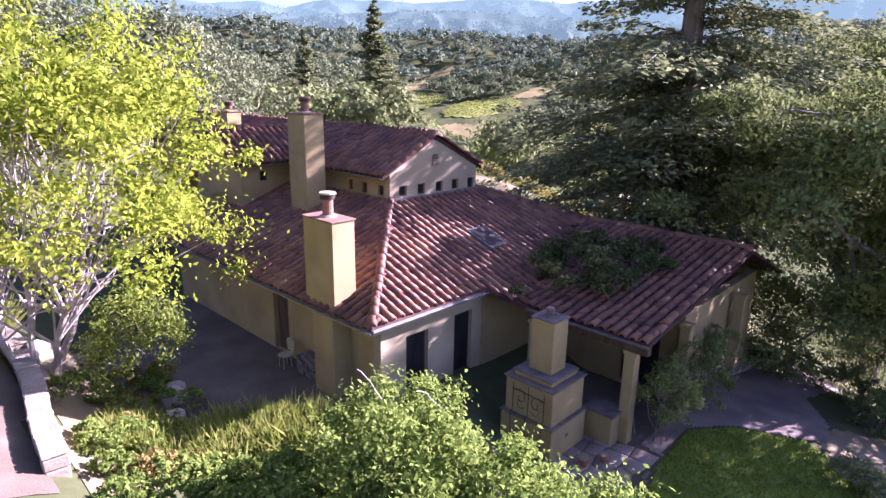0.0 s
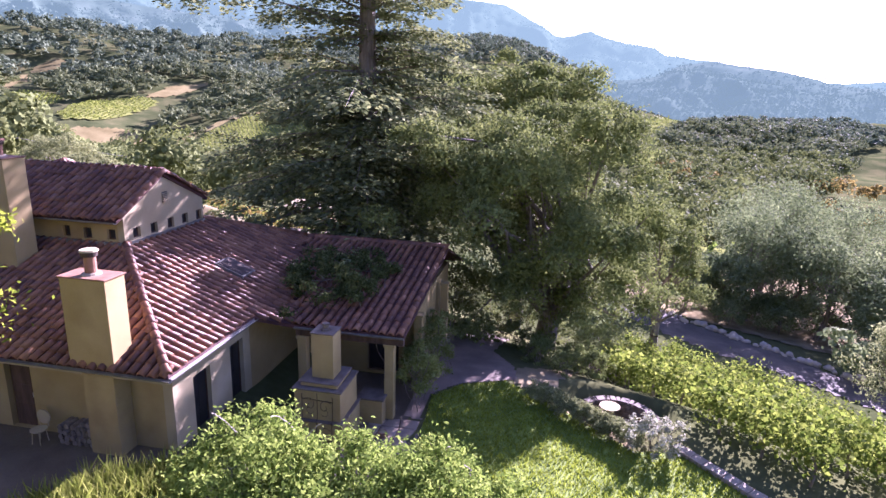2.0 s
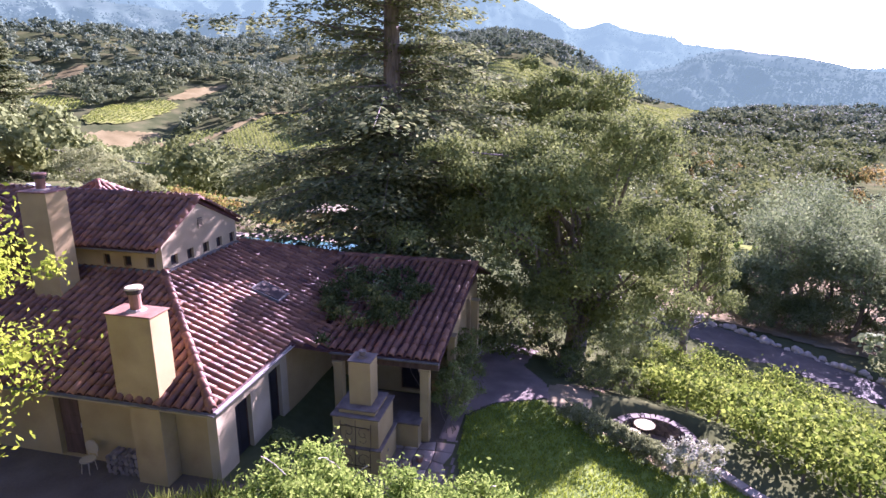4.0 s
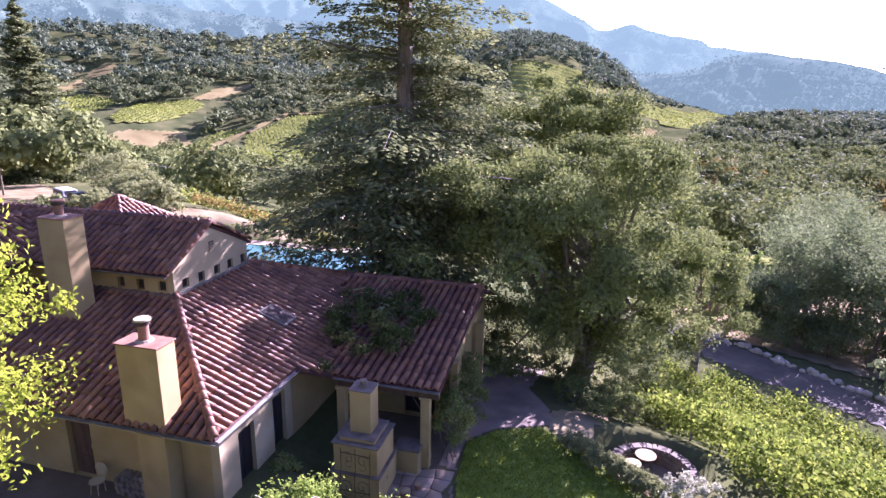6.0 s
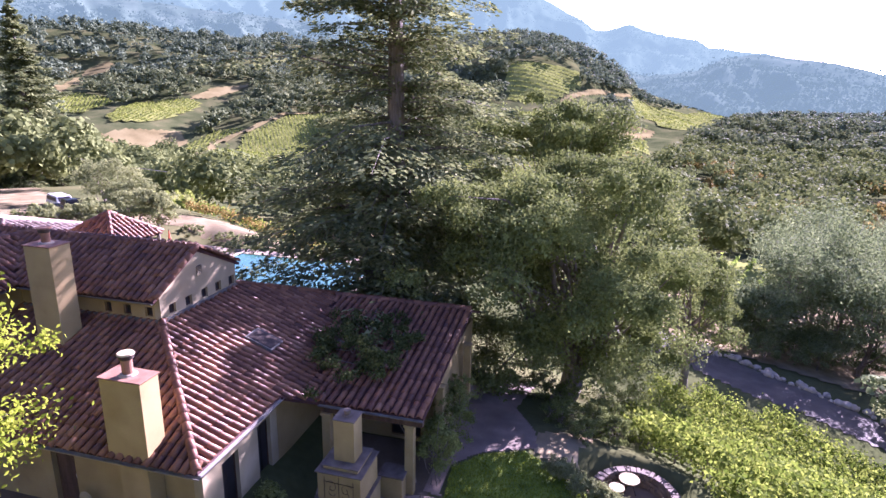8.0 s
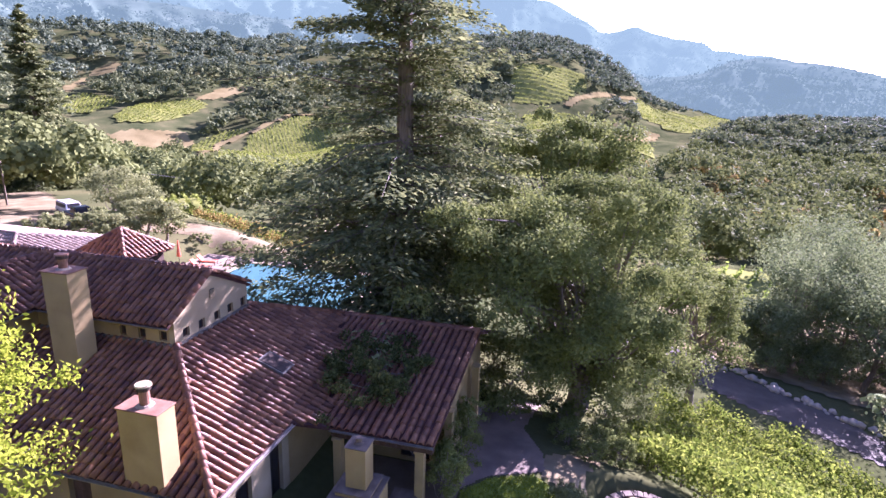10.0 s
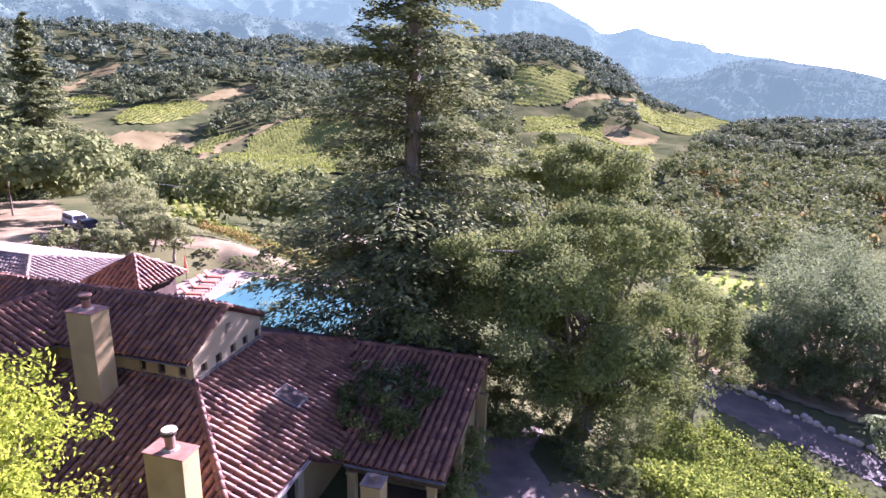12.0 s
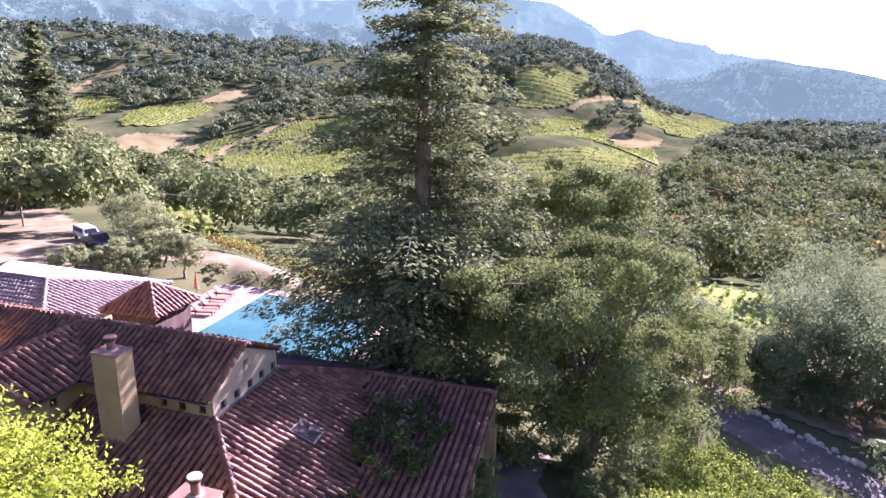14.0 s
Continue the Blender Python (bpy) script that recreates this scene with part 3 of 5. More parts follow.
# gutters, fascias and flashing
def gutter(p0, p1, r=0.075):
    """A half-round gutter with a rolled lip."""
    p0, p1 = Vector(p0), Vector(p1)
    u = (p1 - p0).normalized()
    s = u.cross(Vector((0, 0, 1)))
    prof = [(math.cos(a) * r, math.sin(a) * r) for a in np.linspace(math.pi, 2 * math.pi, 7)]
    prof = [(-r - 0.015, 0.01)] + prof + [(r + 0.015, 0.01)]
    prof += [(x * 0.85, z * 0.85 + 0.004) for x, z in prof[::-1]]
    bm = bmesh.new()
    ends = [[bm.verts.new(p + s * x + Vector((0, 0, z))) for x, z in prof] for p in (p0, p1)]
    for a in range(len(prof)):
        b = (a + 1) % len(prof)
        bm.faces.new((ends[0][a], ends[0][b], ends[1][b], ends[1][a]))
    bm.faces.new(ends[0][::-1])
    bm.faces.new(ends[1])
    return part("gutter", bm, M_GUTTER, villa, "grey metal eaves gutter")


gutter((-0.06, -0.1, E0 - 0.03), (-0.06, L_END, E0 - 0.03))
gutter((0.0, -0.07, E0 - 0.03), (4.5, -0.07, E0 - 0.03))
gutter((XV - 0.06, -5.0, ZV - 0.05), (XV - 0.06, -1.1, ZV - 0.05))
gutter((XE0 - 0.05, YF, ER - 0.04), (XE0 - 0.05, EY - 0.1, ER - 0.04))
gutter((RX, EY - 0.05, EZ - 0.04), (XE0 - 0.1, EY - 0.05, EZ - 0.04))
part("fascia", boxed(0.02, 4.5, 0.02, 0.06, E0 - 0.2, E0 - 0.12), M_PALE, villa)
part("fascia", boxed(0.0, 0.04, 0.07, L_END, E0 - 0.2, E0 - 0.12), M_PALE, villa)
part("soffit", boxed(0.05, 0.6, 0.07, L_END, E0 - 0.16, E0 - 0.13), M_WOOD, villa)
part("soffit", boxed(0.61, 4.5, 0.07, 0.35, E0 - 0.16, E0 - 0.13), M_WOOD, villa)
part("flashing", boxed(XW + 0.05, 9.75, YW - 0.1, YW - 0.004, zt - 0.02, zt + 0.1), M_GUTTER, villa, "grey metal roof flashing")
part("flashing", boxed(XW - 0.1, XW - 0.004, YW + 0.1, YL, zt - 0.02, zt + 0.1), M_GUTTER, villa, "grey metal roof flashing")


def chimney(x0, x1, y0, y1, z0, z1, flue_h, mats, label, breast=None, cowl=M_PALE):
    c = thing("chimney", label, "chimney")
    part("shaft", boxed(x0, x1, y0, y1, z0, z1, bevel=0.012), mats, c)
    if breast:
        part("breast", boxed(*breast, bevel=0.02), mats, c)
    part("cap", boxed(x0 - 0.04, x1 + 0.04, y0 - 0.04, y1 + 0.04, z1 + 0.002, z1 + 0.045, bevel=0.01), M_CLAY, c, "thin clay slab cap")
    mx, my = (x0 + x1) / 2, (y0 + y1) / 2
    pot = new("flue")
    pot.parent = c
    part("mortar", tube(bmesh.new(), (mx, my, z1 + 0.045), (mx, my, z1 + 0.1), 0.26, 0.2, 14), M_STONE, pot)
    part("pipe", tube(bmesh.new(), (mx, my, z1 + 0.08), (mx, my, z1 + flue_h - 0.16), 0.15, 0.15, 16), M_CLAY, pot, smooth=False)
    part("collar", tube(bmesh.new(), (mx, my, z1 + flue_h - 0.18), (mx, my, z1 + flue_h - 0.06), 0.2, 0.21, 18), M_IRON, pot)
    part("cowl", tube(bmesh.new(), (mx, my, z1 + flue_h - 0.05), (mx, my, z1 + flue_h), 0.24, 0.22, 18), cowl, pot, "round chimney cowl")
    return c


chimney(0.06, 0.8, 1.64, 3.0, 2.3, 5.08, 0.72, M_STUCCO, "tall ochre stucco chimney with a pale cowl", breast=(-0.02, 0.6, 1.64, 2.6, -0.3, 2.44))
chimney(3.4, 4.25, 7.88, 9.0, 3.7, 7.56, 0.62, M_STUCCO, "tall ochre stucco chimney with a dark clay pot", None, M_CLAY)


chimney(4.6, 5.3, 16.2, 17.1, 5.5, 7.3, 0.5, M_STUCCO, "short ochre stucco chimney on the back roof", None, M_CLAY)


# ---- terrace, lawn and paths ----
def stones(name, outline, size, mat, level, parent, thick=0.05, gap=0.02, jitter=0.22):
    """Flagstones: an uneven grid of worn slabs inside an outline, each with its own edges."""
    pts = np.array(outline, float)
    x0, y0 = pts.min(0)
    x1, y1 = pts.max(0)
    nx, ny = int((x1 - x0) / size) + 1, int((y1 - y0) / size) + 1
    gx, gy = np.meshgrid(x0 + np.arange(nx + 1) * size, y0 + np.arange(ny + 1) * size, indexing="ij")
    gx, gy = gx + rng.uniform(-1, 1, gx.shape) * size * jitter, gy + rng.uniform(-1, 1, gy.shape) * size * jitter
    v, f = [], []
    for a in range(nx):
        for b in range(ny):
            q = np.array([(gx[a, b], gy[a, b]), (gx[a + 1, b], gy[a + 1, b]), (gx[a + 1, b + 1], gy[a + 1, b + 1]), (gx[a, b + 1], gy[a, b + 1])])
            c = q.mean(0)
            if not inside(c[0], c[1], pts):
                continue
            q = c + (q - c) * (1 - gap / size * 2)
            inner = c + (q - c) * 0.94
            z = (level if level is not None else hz(*c) + 0.05) + rng.uniform(-0.012, 0.012)
            k = len(v)
            v += [(*p, z - thick) for p in q] + [(*p, z - 0.012) for p in q] + [(*p, z) for p in inner]
            for e in range(4):
                n = (e + 1) % 4
                f += [(k + e, k + n, k + 4 + n, k + 4 + e), (k + 4 + e, k + 4 + n, k + 8 + n, k + 8 + e)]
            f.append((k + 8, k + 9, k + 10, k + 11))
    return raw(name, v, f, mat, parent)


drape("gravel_court", [(-3.4, 0.6), (-1.2, -0.9), (0.58, -1.0), (0.58, 13), (-1.5, 14.5), (-4.2, 9.5)], M_GRAVEL, 0.02, "shaded gravel court beside the villa")
patio = drape("patio", [(0.7, -5.6), (8.5, -5.0), (8.5, 0.3), (0.9, 0.3)], M_GRAVEL, 0.0, "dark patio of flagstones by the fireplace", level=-0.99)
stones("flagstones", [(0.9, -5.5), (5.5, -5.5), (5.5, 0.25), (1.0, 0.25)], 0.55, M_FLAG, -0.95, patio)["kind"] = "stuff"
PATH_OUT = [(0.6, -6.6), (4.6, -5.55), (5.5, -5.6), (5.6, -4.9), (10, -4.9), (14.5, -4.2), (19, -5.5), (19.5, -7.6), (14, -7.2), (11.2, -8.4), (9.6, -8.6), (8.5, -6.4), (7.3, -5.45), (4.8, -5.6)]
garden_path = drape("garden_path", PATH_OUT, M_PATH, 0.03, "garden path dappled with sun under the oak", step=0.1)
drape("terrace_edge", [(9.4, -8.5), (11.2, -8.5), (12.4, -11), (9.5, -10.2), (6.2, -13.2), (5.4, -12.6), (7.5, -10.2)], M_SOIL, 0.02, "bare soil bed along the lawn", step=0.3)
LAWN = [(4.75, -5.75), (7.2, -5.6), (8.3, -6.5), (9.05, -8.2), (7.4, -10.3), (5.2, -12.7), (5.6, -14.0), (4.3, -15.1), (1, -18), (-3, -16), (-1.2, -9.5), (0.6, -6.8)]
lawn = drape("lawn", LAWN, M_LAWN, 0.0, "mown green lawn, half in tree shade", step=0.1, level=-0.93)
P = np.array(LAWN)
n = 60000
at = np.stack([rng.uniform(P[:, 0].min(), P[:, 0].max(), n), rng.uniform(P[:, 1].min(), P[:, 1].max(), n), np.full(n, -0.9)], -1)
at = at[inside(at[:, 0], at[:, 1], P)]
leaf_mesh("grass_blades", at, 0.1, M_GRASS, lawn, axis=np.array([0.05, 0.05, 0.8]), shape=0.3)["kind"] = "stuff"

# steps in the path, beside the wing
for k in range(5):
    st = part("step", boxed(12.6 + k * 0.62, 13.15 + k * 0.62, -4.75 - k * 0.06, -3.75 - k * 0.06, hz(12.8 + k * 0.62, -4.2) - 0.1, hz(12.8 + k * 0.62, -4.2) + 0.13, bevel=0.02), M_STONE)
    tagged(st, "pale worn stone garden step", "step", "steps beside the wing")


def rock(bm, c, s, seed):
    """A worn boulder."""
    r = bmesh.ops.create_icosphere(bm, subdivisions=2, radius=1)
    q = random.Random(seed)
    for v in r["verts"]:
        k = noise.noise(v.co * 1.3 + Vector((seed * 3.1, 0, 0))) * 0.45 + noise.noise(v.co * 3 + Vector((0, seed, 0))) * 0.15
        v.co = Vector((c[0] + v.co.x * s[0] * (1 + k), c[1] + v.co.y * s[1] * (1 + k), c[2] + v.co.z * s[2] * (1 + k)))
    return bm


def stone_wall(name, pts, width, h0, h1, label, size=0.34, courses=3, mat_=M_STONE):
    """A dry wall along a line of points: its stones one by one, and a coping. h0, h1: heights of foot and top, or None for the ground."""
    w = tagged(new(name), label, "wall", kind="structure")
    bm = bmesh.new()
    k = 0
    for (x0, y0), (x1, y1) in zip(pts, pts[1:]):
        L = math.hypot(x1 - x0, y1 - y0)
        ux, uy = (x1 - x0) / L, (y1 - y0) / L
        base = h0 if h0 is not None else min(hz(x0, y0), hz(x1, y1)) - 0.15
        top = h1 if h1 is not None else max(hz(x0, y0), hz(x1, y1)) + 0.4
        for c in range(courses + 1):
            lay = c == courses
            s = -random.uniform(0, size)
            while s < L:
                ln = random.uniform(0.75, 1.4) * size
                a, b = max(s, 0), min(s + ln, L)
                s += ln + 0.012
                if b - a < 0.06:
                    continue
                z0 = base + (top - base) * c / courses if not lay else top + 0.005
                z1 = base + (top - base) * (c + 1) / courses - 0.012 if not lay else top + 0.07
                ww = width * random.uniform(0.94, 1.04) + (0.04 if lay else 0)
                m = (a + b) / 2
                mat = Matrix.Translation((x0 + ux * m, y0 + uy * m, (z0 + z1) / 2)) @ Matrix.Rotation(math.atan2(uy, ux) + random.uniform(-0.03, 0.03), 4, "Z") @ Matrix.Diagonal((b - a, ww, z1 - z0, 1))
                sb = bmesh.new()
                r = bmesh.ops.create_cube(sb, size=1, matrix=mat)
                bmesh.ops.bevel(sb, geom=sb.edges[:], offset=0.025, segments=1, affect="EDGES")
                for v in sb.verts:
                    v.co += noise.noise_vector(v.co * 4) * 0.02
                part("stone", sb, mat_, w)
    bm.free()
    return w


stone_wall("garden_wall", [(-6.75, 1.4), (-6.6, 3.2), (-6.3, 5.2), (-6.15, 7.4), (-6.3, 9.4)], 0.45, None, None, "low dry-stone garden wall with flat coping", size=0.3, courses=2)
stone_wall("lawn_wall", [(5.75, -14.0), (4.4, -15.2), (2.6, -16.8), (1.0, -18.2)], 0.35, -1.5, -0.85, "low stone wall edging the lawn", size=0.4, courses=2)
ring = [(8.55 + 1.6 * math.cos(a), -12.5 + 1.5 * math.sin(a)) for a in np.linspace(radians(-112), radians(72), 10)]
stone_wall("pit_wall", ring, 0.34, -2.5, -1.72, "curved stone wall round a sunken sitting pit", size=0.3, courses=4, mat_=M_COPING)
drape("pit_floor", [(8.75 + 1.5 * math.cos(a), -12.3 + 1.45 * math.sin(a)) for a in np.linspace(0, 6.1, 20)], M_FLAG, 0.02, "paved floor of the sunken pit", step=0.25, level=-2.38)


def garden_table(x, y, z, r, h, label):
    t = thing("garden_table", label, "table", "tables in the pit")
    part("tabletop", tube(bmesh.new(), (x, y, z + h - 0.035), (x, y, z + h), r, r, 24), M_PALE, t, "pale round top")
    part("rim", tube(bmesh.new(), (x, y, z + h - 0.075), (x, y, z + h - 0.037), r * 0.94, r * 0.97, 24), M_IRON, t)
    for k in range(3):
        a = k * 2.1 + 0.4
        part("leg", tube(bmesh.new(), (x + 0.75 * r * math.cos(a), y + 0.75 * r * math.sin(a), z), (x + 0.2 * r * math.cos(a), y + 0.2 * r * math.sin(a), z + h - 0.07), 0.018, 0.018), M_IRON, t)


garden_table(8.8, -11.8, -2.36, 0.3, 0.68, "small round pale garden table in the pit")
garden_table(9.45, -12.3, -2.36, 0.4, 0.7, "round pale garden table in the stone pit")

# boulders at the flower bed
for k, (x, y, s) in enumerate([(-3.3, 4.6, 0.45), (-3.0, 5.3, 0.3), (-3.7, 3.7, 0.35), (-5.6, 8.6, 0.4), (-4.6, 4.9, 0.22)]):
    tagged(part("boulder", rock(bmesh.new(), (x, y, hz(x, y) + s * 0.3), (s, s * 0.75, s * 0.6), k + 1), M_STONE, smooth=True), "weathered grey boulder in the flower bed", "rock")

# ---- the outdoor fireplace ----
fp = thing("outdoor_fireplace", "ochre stucco outdoor fireplace with iron scrollwork on its back", "fireplace")
part("plinth", boxed(2.98, 4.66, -3.63, -1.96, -1.0, -0.02, bevel=0.012), M_STUCCO, fp)
part("ledge", boxed(2.95, 4.69, -3.66, -1.93, -0.018, 0.03, bevel=0.008), M_COPING, fp)
part("body", boxed(3.06, 4.58, -3.55, -2.04, 0.032, 1.02, bevel=0.012), M_STUCCO, fp)
part("mantel", boxed(3.0, 4.64, -3.61, -1.98, 1.022, 1.075, bevel=0.012), M_COPING, fp, "dark slate mantel slab")
part("mantel", boxed(3.2, 4.44, -3.4, -2.2, 1.077, 1.2, bevel=0.012), M_STUCCO, fp)
part("mantel", boxed(3.16, 4.48, -3.44, -2.16, 1.202, 1.25, bevel=0.012), M_COPING, fp, "dark slate mantel slab")
part("shaft", boxed(3.48, 4.16, -3.18, -2.46, 1.252, 2.72, bevel=0.012), M_STUCCO, fp)
part("cap", boxed(3.45, 4.19, -3.21, -2.43, 2.722, 2.76, bevel=0.008), M_COPING, fp)
part("flue", tube(bmesh.new(), (3.82, -2.82, 2.76), (3.82, -2.82, 2.82), 0.17, 0.15, 16), M_COPING, fp)
part("pot", tube(bmesh.new(), (3.82, -2.82, 2.82), (3.82, -2.82, 2.98), 0.1, 0.12, 16), M_COPING, fp)


def bar(points, r, parent, mat=M_IRON, name="bar"):
    bm = bmesh.new()
    for p, q in zip(points, points[1:]):
        tube(bm, p, q, r, r, 6)
    return part(name, bm, mat, parent)


grille = new("grille")
grille.parent = fp
for y, z0, z1 in ((-3.3, -0.75, 0.85), (-2.8, -0.9, 0.95), (-2.3, -0.7, 0.9)):
    bar([(2.96, y, z0), (2.96, y, -0.02), (2.92, y, 0.0), (2.92, y, 0.05), (3.04, y, 0.1), (3.04, y, z1)], 0.01, grille)
for z, s in ((0.55, 1), (0.5, -1), (-0.45, 1), (-0.4, -1)):
    x = 3.04 if z > 0 else 2.96
    yc = -2.8 + s * 0.26
    bar([(x, yc + s * (0.26 - 0.02 * k) * math.cos(k * 0.55 + 0.6) * 0.9, z + (0.26 - 0.018 * k) * math.sin(k * 0.55 + 0.6)) for k in range(13)], 0.008, grille, name="scroll")
    bar([(x, yc + s * (0.2 - 0.02 * k) * math.cos(k * 0.6 + 3.6) * 0.8, z - 0.16 + (0.2 - 0.02 * k) * math.sin(k * 0.6 + 3.6)) for k in range(9)], 0.007, grille, name="scroll")
bar([(3.04, -3.32, 0.7), (3.04, -2.28, 0.74)], 0.012, grille)
bar([(2.96, -3.32, -0.6), (2.96, -2.28, -0.6)], 0.012, grille)
# Dark plate on the plinth stands in for the shade inside a small hole.
part("vent_shade_plate", boxed(3.7, 3.8, -3.64, -3.625, -0.45, -0.38), M_DARK, fp)
gr = thing("side_counter", "ochre stucco counter with a grey stone top", "counter")
part("body", boxed(4.84, 5.55, -4.35, -3.5, -0.98, -0.1, bevel=0.012), M_STUCCO, gr)
part("top", boxed(4.8, 5.6, -4.4, -3.46, -0.098, -0.03, bevel=0.012), M_COPING, gr, "smooth grey stone top")
for x, y in ((5.45, -4.45), (5.35, -1.35), (8.4, -4.75), (12.6, -4.95)):
    po = thing("porch_post", "square ochre stucco porch post", "post", "porch posts")
    part("shaft", boxed(x - 0.16, x + 0.16, y - 0.16, y + 0.16, -1.0, 1.7, bevel=0.015), M_STUCCO, po)
    part("capital", boxed(x - 0.2, x + 0.2, y - 0.2, y + 0.2, 1.702, 1.8, bevel=0.015), M_STUCCO, po)
part("beam", boxed(5.26, 5.5, -4.95, -1.1, 1.802, 2.05, bevel=0.01), M_WOOD, villa)


def pot(x, y, z, r, h, label):
    p = thing("plant_pot", label, "pot")
    part("vessel", tube(bmesh.new(), (x, y, z), (x, y, z + h), r * 0.65, r, 16), M_CLAY, p)
    part("rim", tube(bmesh.new(), (x, y, z + h - 0.02), (x, y, z + h + 0.04), r * 1.1, r * 1.1, 16), M_CLAY, p)
    part("soil", tube(bmesh.new(), (x, y, z + h + 0.042), (x, y, z + h + 0.05), r * 0.9, r * 0.85, 14), M_SOIL, p)
    return p


pot(3.55, -4.3, -0.95, 0.16, 0.24, "small clay pot on the patio paving")
pot(4.1, -4.6, -0.95, 0.13, 0.18, "low clay pot on the patio paving")

# by the court wall: a white garden chair and split logs
ch = thing("garden_chair", "white metal garden chair by the court wall", "chair")
cx, cy = 0.05, 4.35
part("seat", tube(bmesh.new(), (cx, cy, 0.42), (cx, cy, 0.45), 0.22, 0.22, 18), M_PALE, ch)
for k in range(4):
    a = k * 1.57 + 0.78
    part("leg", tube(bmesh.new(), (cx + 0.2 * math.cos(a), cy + 0.2 * math.sin(a), 0.0), (cx + 0.16 * math.cos(a), cy + 0.16 * math.sin(a), 0.42), 0.014, 0.014), M_PALE, ch)
part("backrest", tube(bmesh.new(), (cx + 0.2, cy, 0.72), (cx + 0.23, cy, 0.72), 0.22, 0.22, 18), M_PALE, ch)
for s in (-0.14, 0.14):
    part("back_post", tube(bmesh.new(), (cx + 0.2, cy + s, 0.44), (cx + 0.21, cy + s, 0.7), 0.014, 0.014), M_PALE, ch)
pile = thing("log_pile", "stack of split firewood against the court wall", "firewood")
for k in range(26):
    y, z = 2.75 + (k % 6) * 0.19 + random.uniform(-0.03, 0.03), 0.09 + (k // 6) * 0.16
    part("log", tube(bmesh.new(), (0.12 + random.uniform(-0.05, 0.05), y, z), (0.56, y, z + random.uniform(-0.02, 0.02)), 0.08, 0.085, 7), M_BARK, pile)
# skylight on the front slope
skl = new("skylight")
skl.parent = villa
rm = Matrix.Translation((6.9, 2.0, E0 + S0 * 2.0 + 0.17)) @ Matrix.Rotation(math.atan(S0), 4, "X")
for nm, q, mt in (("curb", (-0.45, 0.45, -0.6, 0.6, -0.1, 0.0), M_GUTTER), ("pane", (-0.38, 0.38, -0.53, 0.53, 0.002, 0.02), M_IRON)):
    o = part(nm, boxed(*q), mt, skl)
    o.matrix_basis = rm


# ---- trees and shrubs ----
def limb_chain(bm, p0, p1, r0, r1, bend=0.12, n=4, seg=7):
    """A crooked tapered limb."""
    p0, p1 = np.array(p0, float), np.array(p1, float)
    L = np.linalg.norm(p1 - p0)
    pts = [p0 + (p1 - p0) * k / n + (rng.normal(size=3) * bend * L / n if 0 < k < n else 0) for k in range(n + 1)]
    for k in range(n):
        tube(bm, pts[k], pts[k + 1], r0 + (r1 - r0) * k / n, r0 + (r1 - r0) * (k + 1) / n, seg)
    return pts


